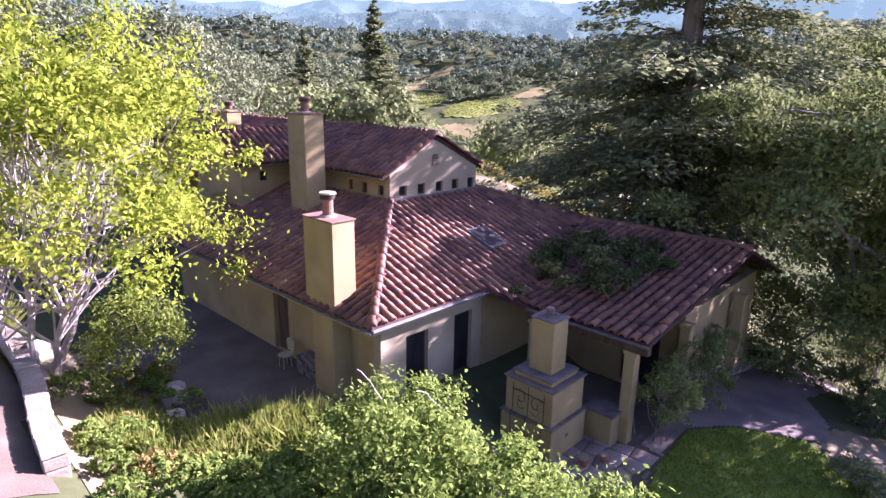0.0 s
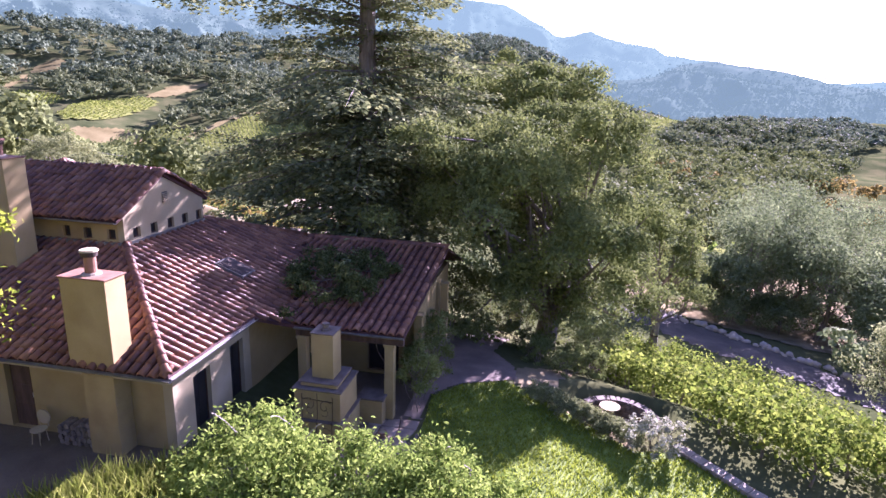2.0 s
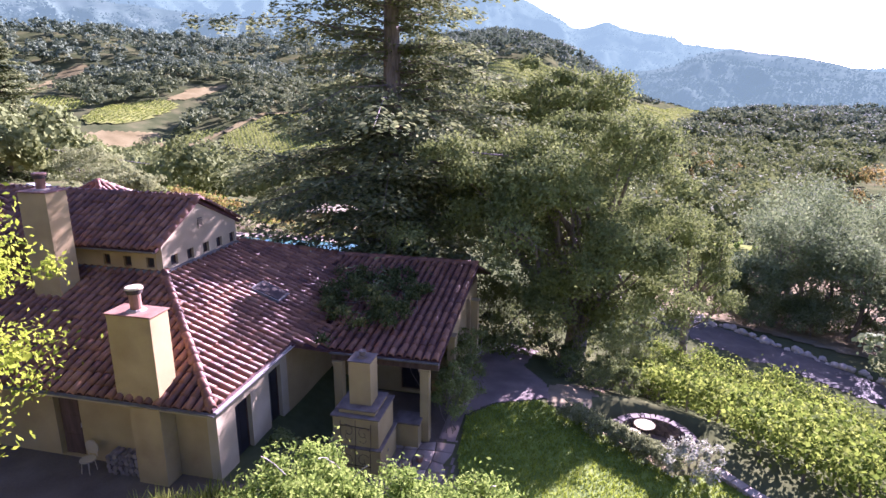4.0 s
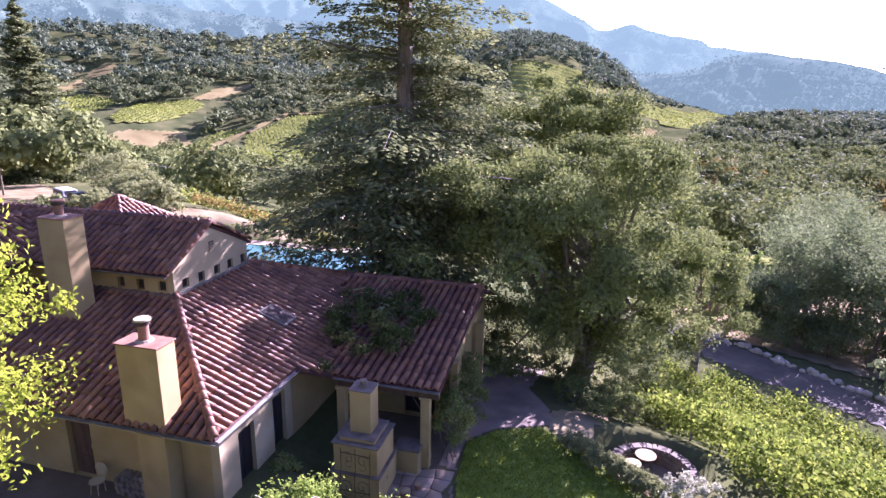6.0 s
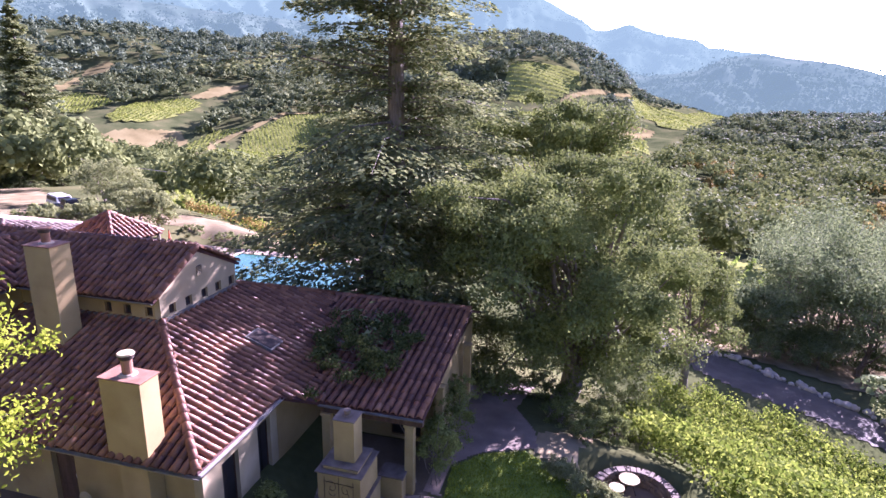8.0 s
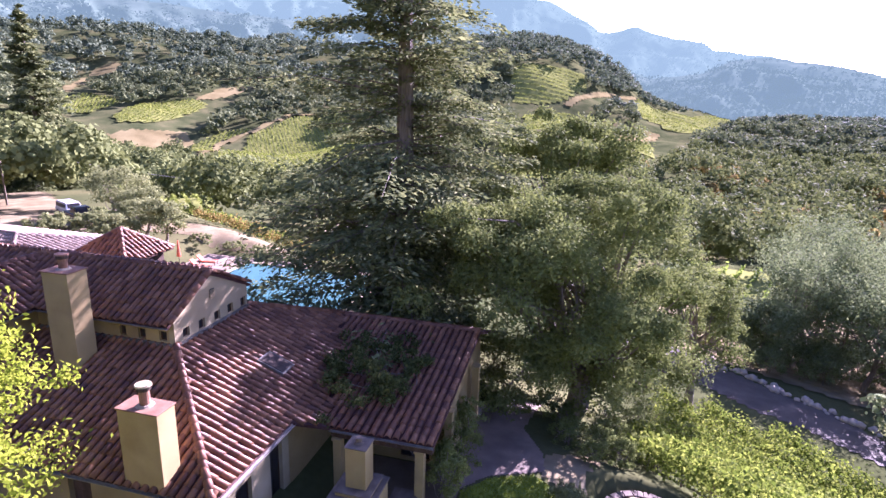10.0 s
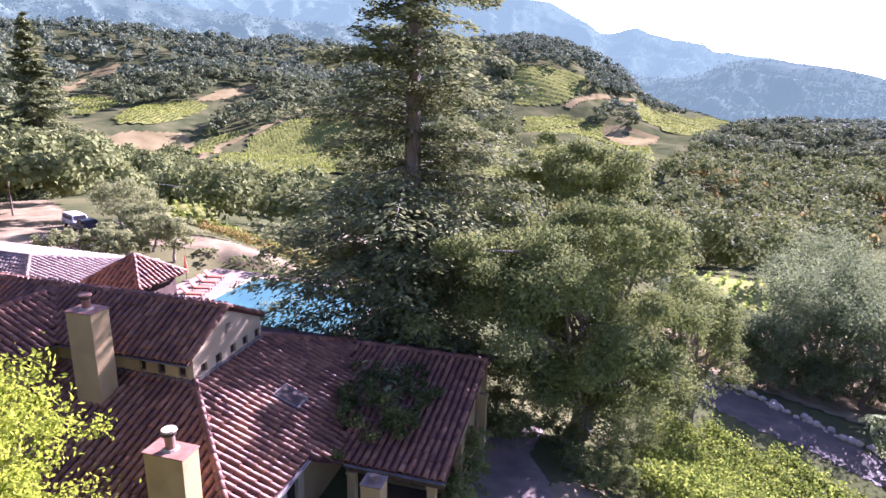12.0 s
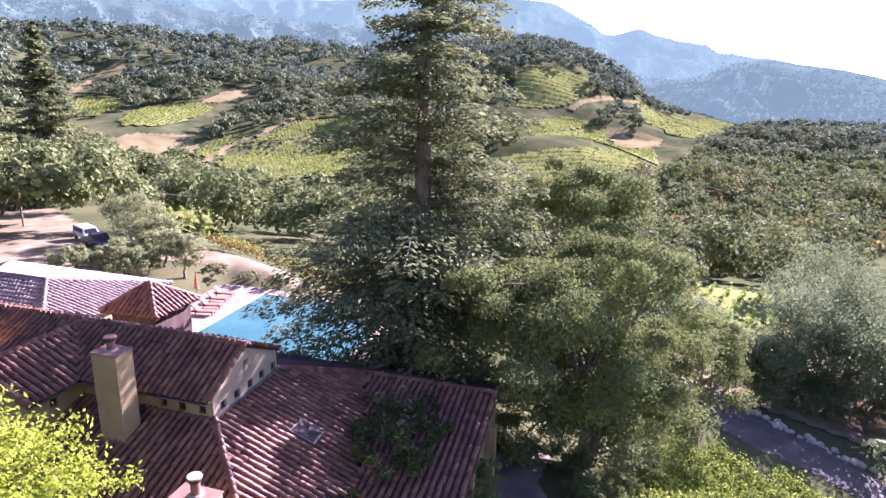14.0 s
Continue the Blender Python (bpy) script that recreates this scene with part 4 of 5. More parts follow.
def broadleaf(name, base, height_, centre, radii, clumps, per, leaf, mat, bark, label, trunk=0.3, stems=1, clump_r=0.22, category="tree", group="", shell=0.55, limbs=14, lumps=0.25, lobes=(), puffs=False):
    """A tree or shrub: stems, limbs that reach into the crown, and leaves in uneven clumps with gaps. lobes: more (centre, radii) of its crown."""
    t = thing(name, label, category, group)
    base, centre, radii = np.array(base, float), np.array(centre, float), np.array(radii, float)
    cs_, rs_ = np.array([centre, *[q[0] for q in lobes]]), np.array([radii, *[q[1] for q in lobes]], float)
    share = (rs_ ** 2).sum(1) / (rs_ ** 2).sum()
    which = rng.choice(len(cs_), clumps, p=share) if lobes else np.zeros(clumps, int)
    d = unit(rng.normal(size=(clumps, 3)))
    d[:, 2] = np.where(d[:, 2] < -0.55, -d[:, 2], d[:, 2])
    rr = rng.uniform(shell ** 3, 1, clumps) ** (1 / 3)
    lump = 1 + lumps * wave(d[:, 0] * 3 + d[:, 2] * 2, d[:, 1] * 3 - d[:, 2], 1.0, base[0])
    cc = cs_[which] + d * rs_[which] * (rr * lump)[:, None]
    cr = clump_r * radii.min() * rng.uniform(0.6, 1.35, clumps)
    if trunk:
        fork = []
        for s in range(stems):
            bm = bmesh.new()
            foot = base + np.array([rng.normal() * 0.25 * (stems > 1), rng.normal() * 0.25 * (stems > 1), -0.3])
            top = centre + np.array([rng.normal() * radii[0] * 0.25, rng.normal() * radii[1] * 0.25, -radii[2] * 0.25])
            fork += limb_chain(bm, foot, top, trunk / math.sqrt(stems), trunk * 0.45 / math.sqrt(stems), 0.1, 6)[2:]
            part("trunk" if stems == 1 else "stem", bm, bark, t)
        bm = bmesh.new()
        for k in rng.choice(clumps, min(limbs, clumps), replace=False):
            f = fork[rng.integers(len(fork))]
            limb_chain(bm, f, cc[k], trunk * 0.28 / math.sqrt(stems), 0.015, 0.18, 4, 5)
        part("branchwork", bm, bark, t)
    if puffs:
        pd = unit(rng.normal(size=(clumps * per, 3)))
        pd[:, 2] = np.where(pd[:, 2] < -0.45, -pd[:, 2], pd[:, 2])
        at = np.repeat(cc, per, 0) + pd * (np.repeat(cr, per) * rng.uniform(0.55, 1.1, clumps * per) * (1 + 0.3 * wave(pd[:, 0] * 2, pd[:, 1] * 2 + pd[:, 2], 0.6)))[:, None] * np.array([1, 1, 0.75])
        leaf_mesh("crown", at, leaf, mat, t, out=unit(pd + 0.6 * unit(at - np.repeat(cs_[which], per, 0))), lean=3.2)
        return t
    at = np.repeat(cc, per, 0) + rng.normal(size=(clumps * per, 3)) * np.repeat(cr, per)[:, None] * np.array([0.54, 0.54, 0.42])
    leaf_mesh("crown", at, leaf, mat, t, out=unit(unit(at - np.repeat(cs_[which], per, 0)) + 1.1 * unit(at - np.repeat(cc, per, 0))), lean=1.5)
    return t


def conifer(name, base, h, reach, label, whorls=46, per=7, dens=1.0, leaf=0.3, bare=0.04, skirt=0):
    """A fir: a straight trunk, drooping tiered boughs and flat sprays of needles."""
    t = thing(name, label, "tree")
    base = np.array(base, float)
    part("trunk", tube(bmesh.new(), base - (0, 0, 0.5), base + (0, 0, h), reach * 0.075, 0.03, 10), M_BARK, t)
    bm = bmesh.new()
    at, ax = [], []
    low = np.random.default_rng(5)
    for k in range(whorls + skirt):
        g = rng if k < whorls else low
        for j in range(per):
            f = bare + (1 - bare) * min(0.995, max(0, (k + g.uniform(-0.9, 0.9)) / whorls))
            if k >= whorls:
                f = g.uniform(0.05, 0.3)
            z = h * f
            a = g.uniform(0, 6.283)
            L0 = reach * (1 - f) ** 0.8 * min(1, 0.8 + f * 3) * (1 + 0.22 * math.sin(a * 2 + f * 23) + 0.15 * math.sin(a * 3 - f * 41))
            L = max(0.5, L0 * g.uniform(0.5, 1.15))
            rise = 0.45 * (f - 0.25) + g.normal(0, 0.13)
            p0 = base + (0, 0, z)
            way = np.array([math.cos(a), math.sin(a), rise])
            sag = -0.09 * L
            end = p0 + way * L + (0, 0, sag)
            mid = p0 + way * L * 0.5 + (0, 0, 0.03 * L)
            tube(bm, p0, mid, 0.035 + 0.006 * L, 0.03, 4)
            tube(bm, mid, end, 0.03, 0.008, 4)
            n = int((18 + 34 * L) * dens)
            s = g.uniform(0.04, 1.0, n) ** 0.8
            pos = np.where(s[:, None] < 0.5, p0 + (mid - p0) * (s * 2)[:, None], mid + (end - mid) * (s * 2 - 1)[:, None])
            side = np.array([-math.sin(a), math.cos(a), 0])
            w = g.uniform(-1, 1, n) * (0.09 * L + 0.28 * L * (1 - s) ** 0.7 * s * 1.6)
            clump = np.round(s * 6) / 6
            pos = pos + side * w[:, None] + way * (clump - s)[:, None] * L * 0.3 + g.normal(size=(n, 3)) * (0.16, 0.16, 0.16) - np.array([0, 0, 1]) * (np.abs(w) * 0.22)[:, None]
            at.append(pos)
            ax.append(way * 0.8 + side * np.sign(w)[:, None] * 0.9 - np.array([0, 0, 0.25]))
    part("branchwork", bm, M_BARK, t)["kind"] = "stuff"
    at, ax = np.concatenate(at), np.concatenate(ax)
    leaf_mesh("needles", at, leaf, L_FIR, t, axis=ax, up=0.8, shape=0.42)
    return t


FX, FY = 22.3, 1.9
conifer("fir_tree", (FX, FY, hz(FX, FY)), 36.0, 11.0, "tall dark fir standing behind the villa", whorls=42, per=7, dens=1.5, leaf=0.34, skirt=9)
broadleaf("oak_tree", (20.8, -9.2, hz(20.8, -9.2)), 15, (18.8, -9.6, 3.6), (5.2, 4.8, 6.2), 180, 700, 0.18, L_OAK, M_BARK, "huge dense evergreen oak spreading over the garden path", trunk=0.75, clump_r=0.24, limbs=60, lumps=0.3, shell=0.8, puffs=True,
          lobes=(((15.0, -8.0, 4.4), (3.0, 2.8, 3.4)), ((20.5, -12.4, 4.4), (3.6, 2.9, 4.6)), ((16.4, -5.9, 4.6), (3.0, 3.0, 4.2)), ((15.9, -3.0, 4.0), (2.3, 2.6, 4.3)), ((20.6, -5.4, 3.0), (3.0, 2.8, 4.6)), ((16.6, -10.8, 1.4), (2.7, 2.7, 3.4)), ((18.6, -8.6, -0.6), (4.6, 4.0, 2.2)), ((21.5, -12.6, -0.8), (3.6, 3.0, 2.8))))
broadleaf("oak_tree", (31.5, -7.0, hz(31.5, -7.0)), 18, (31.5, -7.0, 5.0), (5.0, 5.8, 7.4), 90, 420, 0.26, L_OAK, M_BARK, "tall evergreen oak behind the fir and the garden", trunk=0.6, clump_r=0.27, limbs=30, lumps=0.3, shell=0.75, puffs=True)
broadleaf("oak_tree", (29.5, -17.4, hz(29.5, -17.4)), 9, (29.5, -17.0, -1.6), (3.2, 3.0, 4.4), 60, 320, 0.2, L_OAK, M_BARK, "smaller green oak at the end of the vineyard", trunk=0.35, clump_r=0.28, limbs=24, lumps=0.3, shell=0.65, puffs=True)
broadleaf("climbing_vine", (5.9, -4.6, -0.95), 4, (8.6, -1.4, 3.0), (3.3, 2.4, 0.6), 90, 130, 0.13, L_VINESHADE, M_BARK, "climbing vine over the wing roof, shade put into its leaf colour", trunk=0.06, category="vine", clump_r=0.42, limbs=20)
broadleaf("yellow_tree", (-5.9, 7.2, hz(-5.9, 7.2)), 11, (-5.3, 4.9, 6.3), (3.8, 3.7, 3.95), 270, 115, 0.14, L_YELLOW, M_PALEBARK, "sunlit yellow-green tree with slender pale stems", trunk=0.22, stems=4, clump_r=0.125, limbs=90, shell=0.4, lumps=0.32)
broadleaf("shrub", (-3.7, 6.1, hz(-3.7, 6.1)), 2.4, (-3.7, 6.0, hz(-3.7, 6.1) + 1.45), (1.3, 1.3, 1.5), 90, 90, 0.1, L_VINE, M_BARK, "rounded leafy green shrub in the bed", trunk=0.05, stems=4, category="shrub")
# the bank below the camera
for x, y, top, r, nm in ((-2.5, -3.6, 3.35, 1.55, 1), (-2.1, -5.6, 2.9, 1.6, 2), (-1.7, -7.4, 2.6, 1.5, 3), (-4.3, -2.6, 1.9, 1.7, 4), (-5.6, -0.6, 1.4, 1.4, 5), (-3.6, -5.2, 2.5, 1.6, 6), (-2.0, -8.9, 2.0, 1.4, 7)):
    g = hz(x, y)
    hh = (top - g) / 2
    broadleaf("shrub", (x, y, g), top, (x, y, g + hh * 0.95), (r, r, hh * 0.98), 120, 105, 0.11, L_BUSH, M_BARK, "large leafy green shrub on the bank", trunk=0.06, stems=5, clump_r=0.2, category="shrub", group="shrubs on the bank", shell=0.6)


def shoots(x, y, top, n, name="shrub_shoots"):
    """Long bare shoots that rise above a shrub."""
    t = thing("climber_shoot", "long curling pale shoot above the shrub", "plant", "shoots on the bank")
    bm = bmesh.new()
    a = rng.uniform(0, 6.28)
    pts = [np.array([x, y, top - 0.3])]
    for k in range(n):
        a += rng.normal(0, 0.55)
        pts.append(pts[-1] + np.array([math.cos(a) * 0.08, math.sin(a) * 0.08, 0.12 - 0.012 * k]))
    sweep(bm, pts, 0.011)
    part("stem", bm, M_PALEBARK, t)


for x, y, z, n in ((-1.8, -4.4, 3.1, 9), (-2.6, -3.5, 3.4, 6), (-1.2, -6.6, 2.6, 7), (-0.9, -7.6, 2.4, 8), (-1.4, -8.2, 2.3, 6), (-2.2, -4.8, 3.2, 6)):
    shoots(x, y, z, n)


def tall_grass(x, y, r, h, n, label, mat=L_GRASS):
    a, d = rng.uniform(0, 6.28, n), r * np.sqrt(rng.uniform(0, 1, n))
    px, py = x + d * np.cos(a), y + d * np.sin(a)
    lean = rng.normal(size=(n, 3)) * 0.25 + np.stack([np.cos(a) * d / r * 0.4, np.sin(a) * d / r * 0.4, np.ones(n)], -1)
    L = h * rng.uniform(0.6, 1.1, n)
    at = np.stack([px, py, height(px, py)], -1) + unit(lean) * L[:, None] * 0.5
    t = thing("grass_clump", label, "grass", "grasses on the bank")
    leaf_mesh("tuft", at, L, mat, t, axis=lean, shape=0.05)


for x, y, r, h in ((-3.1, 1.3, 1.0, 0.85), (-2.0, 0.5, 0.9, 0.95), (-4.2, 1.9, 0.9, 0.7), (-1.3, -0.6, 0.8, 0.95), (-4.9, 3.0, 0.7, 0.6), (-6.9, 9.6, 0.8, 1.3), (-7.6, 7.6, 0.6, 1.0)):
    tall_grass(x, y, r, h, 1500, "tuft of tall yellow-green grass")
for k in range(34):
    x, y = rng.uniform(-6.0, -3.0), rng.uniform(1.0, 6.4)
    g = hz(x, y)
    broadleaf("bed_plant", (x, y, g), 0.5, (x, y, g + 0.25), (0.42, 0.42, 0.3), 26, 26, 0.1, L_BUSH if k % 4 else L_GOLD, M_BARK, "low leafy plant in the dry flower bed", trunk=0.02, stems=3, category="plant", group="plants in the bed", limbs=5)
drape("bed_soil", [(-6.4, 0.5), (-3.0, 1.2), (-2.6, 4.2), (-3.6, 7.5), (-5.0, 9.5), (-6.0, 9.0)], M_SOIL, 0.02, "dry soil of the flower bed", step=0.3)
drape("hill_path", [(-9.5, 0), (-6.95, 1.0), (-6.6, 5), (-6.5, 9.5), (-9, 12)], M_GRAVEL, 0.02, "dry earth path above the garden wall", step=0.4)
# beds round the house and the lawn
for x, y, r, h, m, lab in ((2.9, -0.4, 0.6, 1.2, L_OAK, "dark shrub against the pale wall"), (6.1, -5.2, 0.7, 2.6, L_OAK, "dark climber on the porch corner"), (7.2, -5.1, 0.7, 2.2, L_OAK, "dark shrub along the wing"),
                           (8.8, -5.1, 0.8, 2.3, L_OAK, "dark shrub along the wing"), (10.6, -5.1, 0.8, 2.4, L_OAK, "dark shrub along the wing"),
                           (5.4, -13.2, 1.05, 1.15, L_WHITE, "white-flowering shrub at the lawn's edge"), 
                           
                           (13.5, -9.3, 1.0, 1.3, L_OAK, "dark shrub under the oak"), (15.5, -11.5, 1.2, 1.5, L_OAK, "dark shrub under the oak"), (12.6, -11.8, 0.9, 1.2, L_OAK, "dark shrub under the oak"), (17.2, -9.4, 1.1, 1.2, L_OAK, "dark shrub under the oak"),
                           (14.5, -13.3, 1.1, 1.4, L_OAK, "leafy shrub at the vineyard's edge"), (18.5, -13.6, 1.4, 1.8, L_OAK, "leafy shrub at the vineyard's edge"),
                           (18.2, -8.2, 1.8, 2.6, L_OAK, "dark shrub under the oak"), (20.5, -6.2, 2.0, 3.0, L_OAK, "dark shrub under the oak"), (17.0, -2.6, 1.5, 2.4, L_OAK, "dark shrub behind the wing"), (20.5, -12.6, 1.8, 2.4, L_OAK, "dark shrub under the oak"), (19.5, 0.5, 1.8, 2.6, L_OAK, "dark shrub behind the wing"), (22.5, -15.6, 1.6, 2.0, L_OAK, "dark shrub under the oak"), (16.2, -6.4, 0.8, 1.2, L_OAK, "dark shrub beside the path"), (18.6, -4.4, 1.7, 3.2, L_OAK, "dark shrub behind the wing"), (18.4, -1.0, 1.6, 3.4, L_OAK, "dark shrub behind the wing"), (21.8, -3.4, 2.2, 4.0, L_OAK, "tall dark shrub under the oak"), (17.2, -7.9, 0.9, 1.4, L_OAK, "dark shrub beside the path"), (11.6, -10.6, 0.8, 1.0, L_OAK, "dark shrub beside the sitting pit"), (13.2, -11.0, 0.9, 1.2, L_OAK, "dark shrub beside the sitting pit"), (14.6, -11.8, 1.0, 1.3, L_OAK, "dark shrub beside the sitting pit"), (24.2, -11.4, 2.0, 2.6, L_OAK, "dark shrub under the oak"), (26.4, -13.6, 2.0, 2.8, L_OAK, "dark shrub under the oak"), (23.6, -6.8, 2.0, 3.0, L_OAK, "dark shrub under the oak"), (27.0, -9.6, 2.2, 3.0, L_OAK, "dark shrub under the oak"), (21.6, -13.8, 1.6, 2.2, L_OAK, "dark shrub under the oak")):
    g = hz(x, y) if not (0 < x < 5.6 and y > -5) else -0.98
    broadleaf("shrub", (x, y, g), h, (x, y, g + h * 0.52), (r, r, h * 0.5), 44, 64, 0.1, m, M_BARK, lab, trunk=0.04, stems=4, category="shrub")

for k in range(13):
    x, y = 7.85 - 0.2 * k + rng.normal(0, 0.04), -9.45 - 0.265 * k + rng.normal(0, 0.04)
    broadleaf("lavender", (x, y, -0.95), 0.7, (x, y, -0.6), (0.42, 0.42, 0.36), 30, 60, 0.075, L_OLIVE, M_BARK, "grey-green lavender clump along the lawn", trunk=0.02, stems=4, category="shrub", group="lavender along the lawn", clump_r=0.3, limbs=6)

# ---- the vineyard below the lawn ----
VIN = np.array([(16, -12.4), (12.6, -12.6), (10.8, -13.4), (9.3, -14.7), (6.9, -15.5), (4.6, -17.8), (4.0, -23), (12, -26.5), (19.5, -27), (23, -26.2), (26, -23), (28, -19.4), (30.3, -15.4), (22, -14.2)])
for off in np.arange(-16, 16, 1.85):
    s = np.arange(-22, 22, 0.8)
    px, py = 16 + 0.6 * off + s * 0.8, -20 - 0.8 * off + s * 0.6
    keep = inside(px, py, VIN)
    if keep.sum() < 3:
        continue
    px, py = px[keep], py[keep]
    row = thing("vine_row", "row of leafy green grapevines on a slope", "vine", "vineyard below the lawn")
    for x, y in zip(px[::2], py[::2]):
        bm = bmesh.new()
        g = hz(x, y)
        limb_chain(bm, (x, y, g - 0.1), (x + rng.normal(0, 0.05), y + rng.normal(0, 0.05), g + 0.95), 0.05, 0.035, 0.15, 3, 6)
        part("stem", bm, M_BARK, row)
    n = 300
    at = np.stack([np.repeat(px, n), np.repeat(py, n), np.repeat(height(px, py), n)], -1) + rng.normal(size=(len(px) * n, 3)) * (0.36, 0.34, 0.36) + (0, 0, 1.15)
    at[:, 2] += 0.18 * wave(at[:, 0], at[:, 1], 0.5, off)
    leaf_mesh("leaves", at, 0.17, L_VINE, row, up=0.6, shape=0.8)


# ---- the pool terrace ----
PZ = -2.5
drape("pool_terrace", [(22.8, 20), (26.6, 28.5), (37.6, 28.5), (38.2, 7), (22.8, 7), (22.8, 14)], M_FLAG, 0.0, "pale stone paving round the pool", step=0.5, level=PZ - 0.02)
pool = tagged(new("swimming_pool"), "blue swimming pool with pale stone coping", "pool", kind="structure")
part("water", boxed(24.4, 36.0, 8.6, 22.4, PZ - 0.01, PZ + 0.02), M_WATER, pool)
for q in ((24.0, 24.4, 8.2, 22.8), (36.0, 36.4, 8.2, 22.8), (24.4, 36.0, 8.2, 8.6), (24.4, 36.0, 22.4, 22.8)):
    part("coping", boxed(*q, PZ - 0.02, PZ + 0.07, bevel=0.015), M_PALE, pool)
M_ORANGE = material("orange_cushion", [(0.3, (0.55, 0.12, 0.06)), (0.7, (0.7, 0.2, 0.1))], 4.0, bump=0.2)
lounger = thing("sun_lounger", "orange-cushioned sun lounger on the pool terrace", "lounger", "loungers by the pool")
part("frame", boxed(-0.34, 0.34, -1.0, 1.0, 0.24, 0.3, bevel=0.01), M_WOOD, lounger)
part("mattress", boxed(-0.33, 0.33, -1.0, 0.4, 0.302, 0.4, bevel=0.03), M_ORANGE, lounger)
b = part("backrest", boxed(-0.33, 0.33, 0, 0.75, 0, 0.1, bevel=0.03), M_ORANGE, lounger)
b.matrix_basis = pose(0, 0.42, 0.32, 48)
for x in (-0.29, 0.29):
    for y in (-0.9, 0.6):
        part("leg", boxed(x - 0.03, x + 0.03, y - 0.03, y + 0.03, 0.0, 0.238), M_WOOD, lounger)
spots = [(29.6, 24.6), (31.2, 25.0), (32.9, 25.5), (34.4, 25.9)]
lounger.matrix_basis = pose(spots[0][0], spots[0][1], PZ, 0, 0, 12)
for x, y in spots[1:]:
    copy_thing(lounger, pose(x, y, PZ, 0, 0, 12 + random.uniform(-8, 8)))
um = thing("patio_umbrella", "furled rust-red patio umbrella on a pole", "umbrella")
part("pole", tube(bmesh.new(), (33.2, 28.0, PZ), (33.2, 28.0, PZ + 2.6), 0.03, 0.03), M_WOOD, um)
part("canopy", tube(bmesh.new(), (33.2, 28.0, PZ + 0.9), (33.2, 28.0, PZ + 2.45), 0.22, 0.05, 10), M_ORANGE, um)
part("base_plate", tube(bmesh.new(), (33.2, 28.0, PZ), (33.2, 28.0, PZ + 0.08), 0.3, 0.28, 16), M_COPING, um)

# ---- neighbouring roofs ----
def hip_house(name, label, x0, x1, y0, y1, ez, rise, ground, tile_m=M_TILES, wallm=M_STUCCO):
    """A low building with a tiled hip roof: walls, slopes, tiles and ridge tiles."""
    h = thing(name, label, "house")
    part("wall", boxed(x0 + 0.4, x1 - 0.4, y0 + 0.4, y1 - 0.4, ground, ez - 0.05), wallm, h)
    half = min(x1 - x0, y1 - y0) / 2
    mx0, mx1, my0, my1 = x0 + half, x1 - half, y0 + half, y1 - half
    z1 = ez + rise
    a, b_, c, d_ = (x0, y0, ez), (x1, y0, ez), (x1, y1, ez), (x0, y1, ez)
    r0, r1 = (mx0, my0, z1), (mx1, my1, z1)
    s = rise / half
    cq = math.hypot(1, s)
    if x1 - x0 >= y1 - y0:
        sl = [([a, b_, r1, r0], (x0, y0, ez), (1, 0, 0), (0, 1, s)), ([c, d_, r0, r1], (x0, y1, ez), (1, 0, 0), (0, -1, s)), ([d_, a, r0], (x0, y0, ez), (0, 1, 0), (1, 0, s)), ([b_, c, r1], (x1, y0, ez), (0, 1, 0), (-1, 0, s))]
        L = x1 - x0
    else:
        sl = [([d_, a, r0, r1], (x0, y0, ez), (0, 1, 0), (1, 0, s)), ([b_, c, r1, r0], (x1, y0, ez), (0, 1, 0), (-1, 0, s)), ([a, b_, r0], (x0, y0, ez), (1, 0, 0), (0, 1, s)), ([c, d_, r1], (x0, y1, ez), (1, 0, 0), (0, -1, s))]
        L = y1 - y0
    poses = []
    for k, (pts, o, al, up) in enumerate(sl):
        part("roof_slope", slab(bmesh.new(), pts, 0.1), M_PAN, h)
        pl = [(0, 0), (L, 0), (L - half, half * cq), (half, half * cq)] if k < 2 else [(0, 0), (2 * half, 0), (half, half * cq)]
        poses += tile_poses(o, al, up, pl)
    many("tile_field", poses, TV, TF, tile_m, h)["kind"] = "stuff"
    many("ridge_tiles", line_poses(a, r0) + line_poses(b_, r1 if x1 - x0 >= y1 - y0 else r0) + line_poses(c, r1) + line_poses(d_, r0 if x1 - x0 >= y1 - y0 else r1) + (line_poses(r0, r1) if L > 2 * half + 0.1 else []), hv, hf, tile_m, h)["kind"] = "stuff"
    return h


hip_house("pavilion", "pavilion with a steep hip roof of clay tiles", 12.8, 16.6, 14.5, 18.3, 4.65, 1.35, -2, wallm=M_WOOD)
hip_house("annex", "long annex with sun glare painted into its clay tile roof", 11.5, 22.5, 21.5, 37.0, 3.0, 1.3, -3, M_GLARETILES)
shed = thing("shed", "far white-roofed shed among the trees", "shed")
g = hz(64.5, 23.5)
part("wall", boxed(62.8, 66.2, 20.6, 27.0, g - 0.5, g + 2.6), M_STUCCO, shed)
part("roof", slab(bmesh.new(), [(62.3, 20.2, g + 2.75), (66.7, 20.2, g + 3.1), (66.7, 27.4, g + 3.1), (62.3, 27.4, g + 2.75)], 0.12), M_PALE, shed, "flat white shed roof")

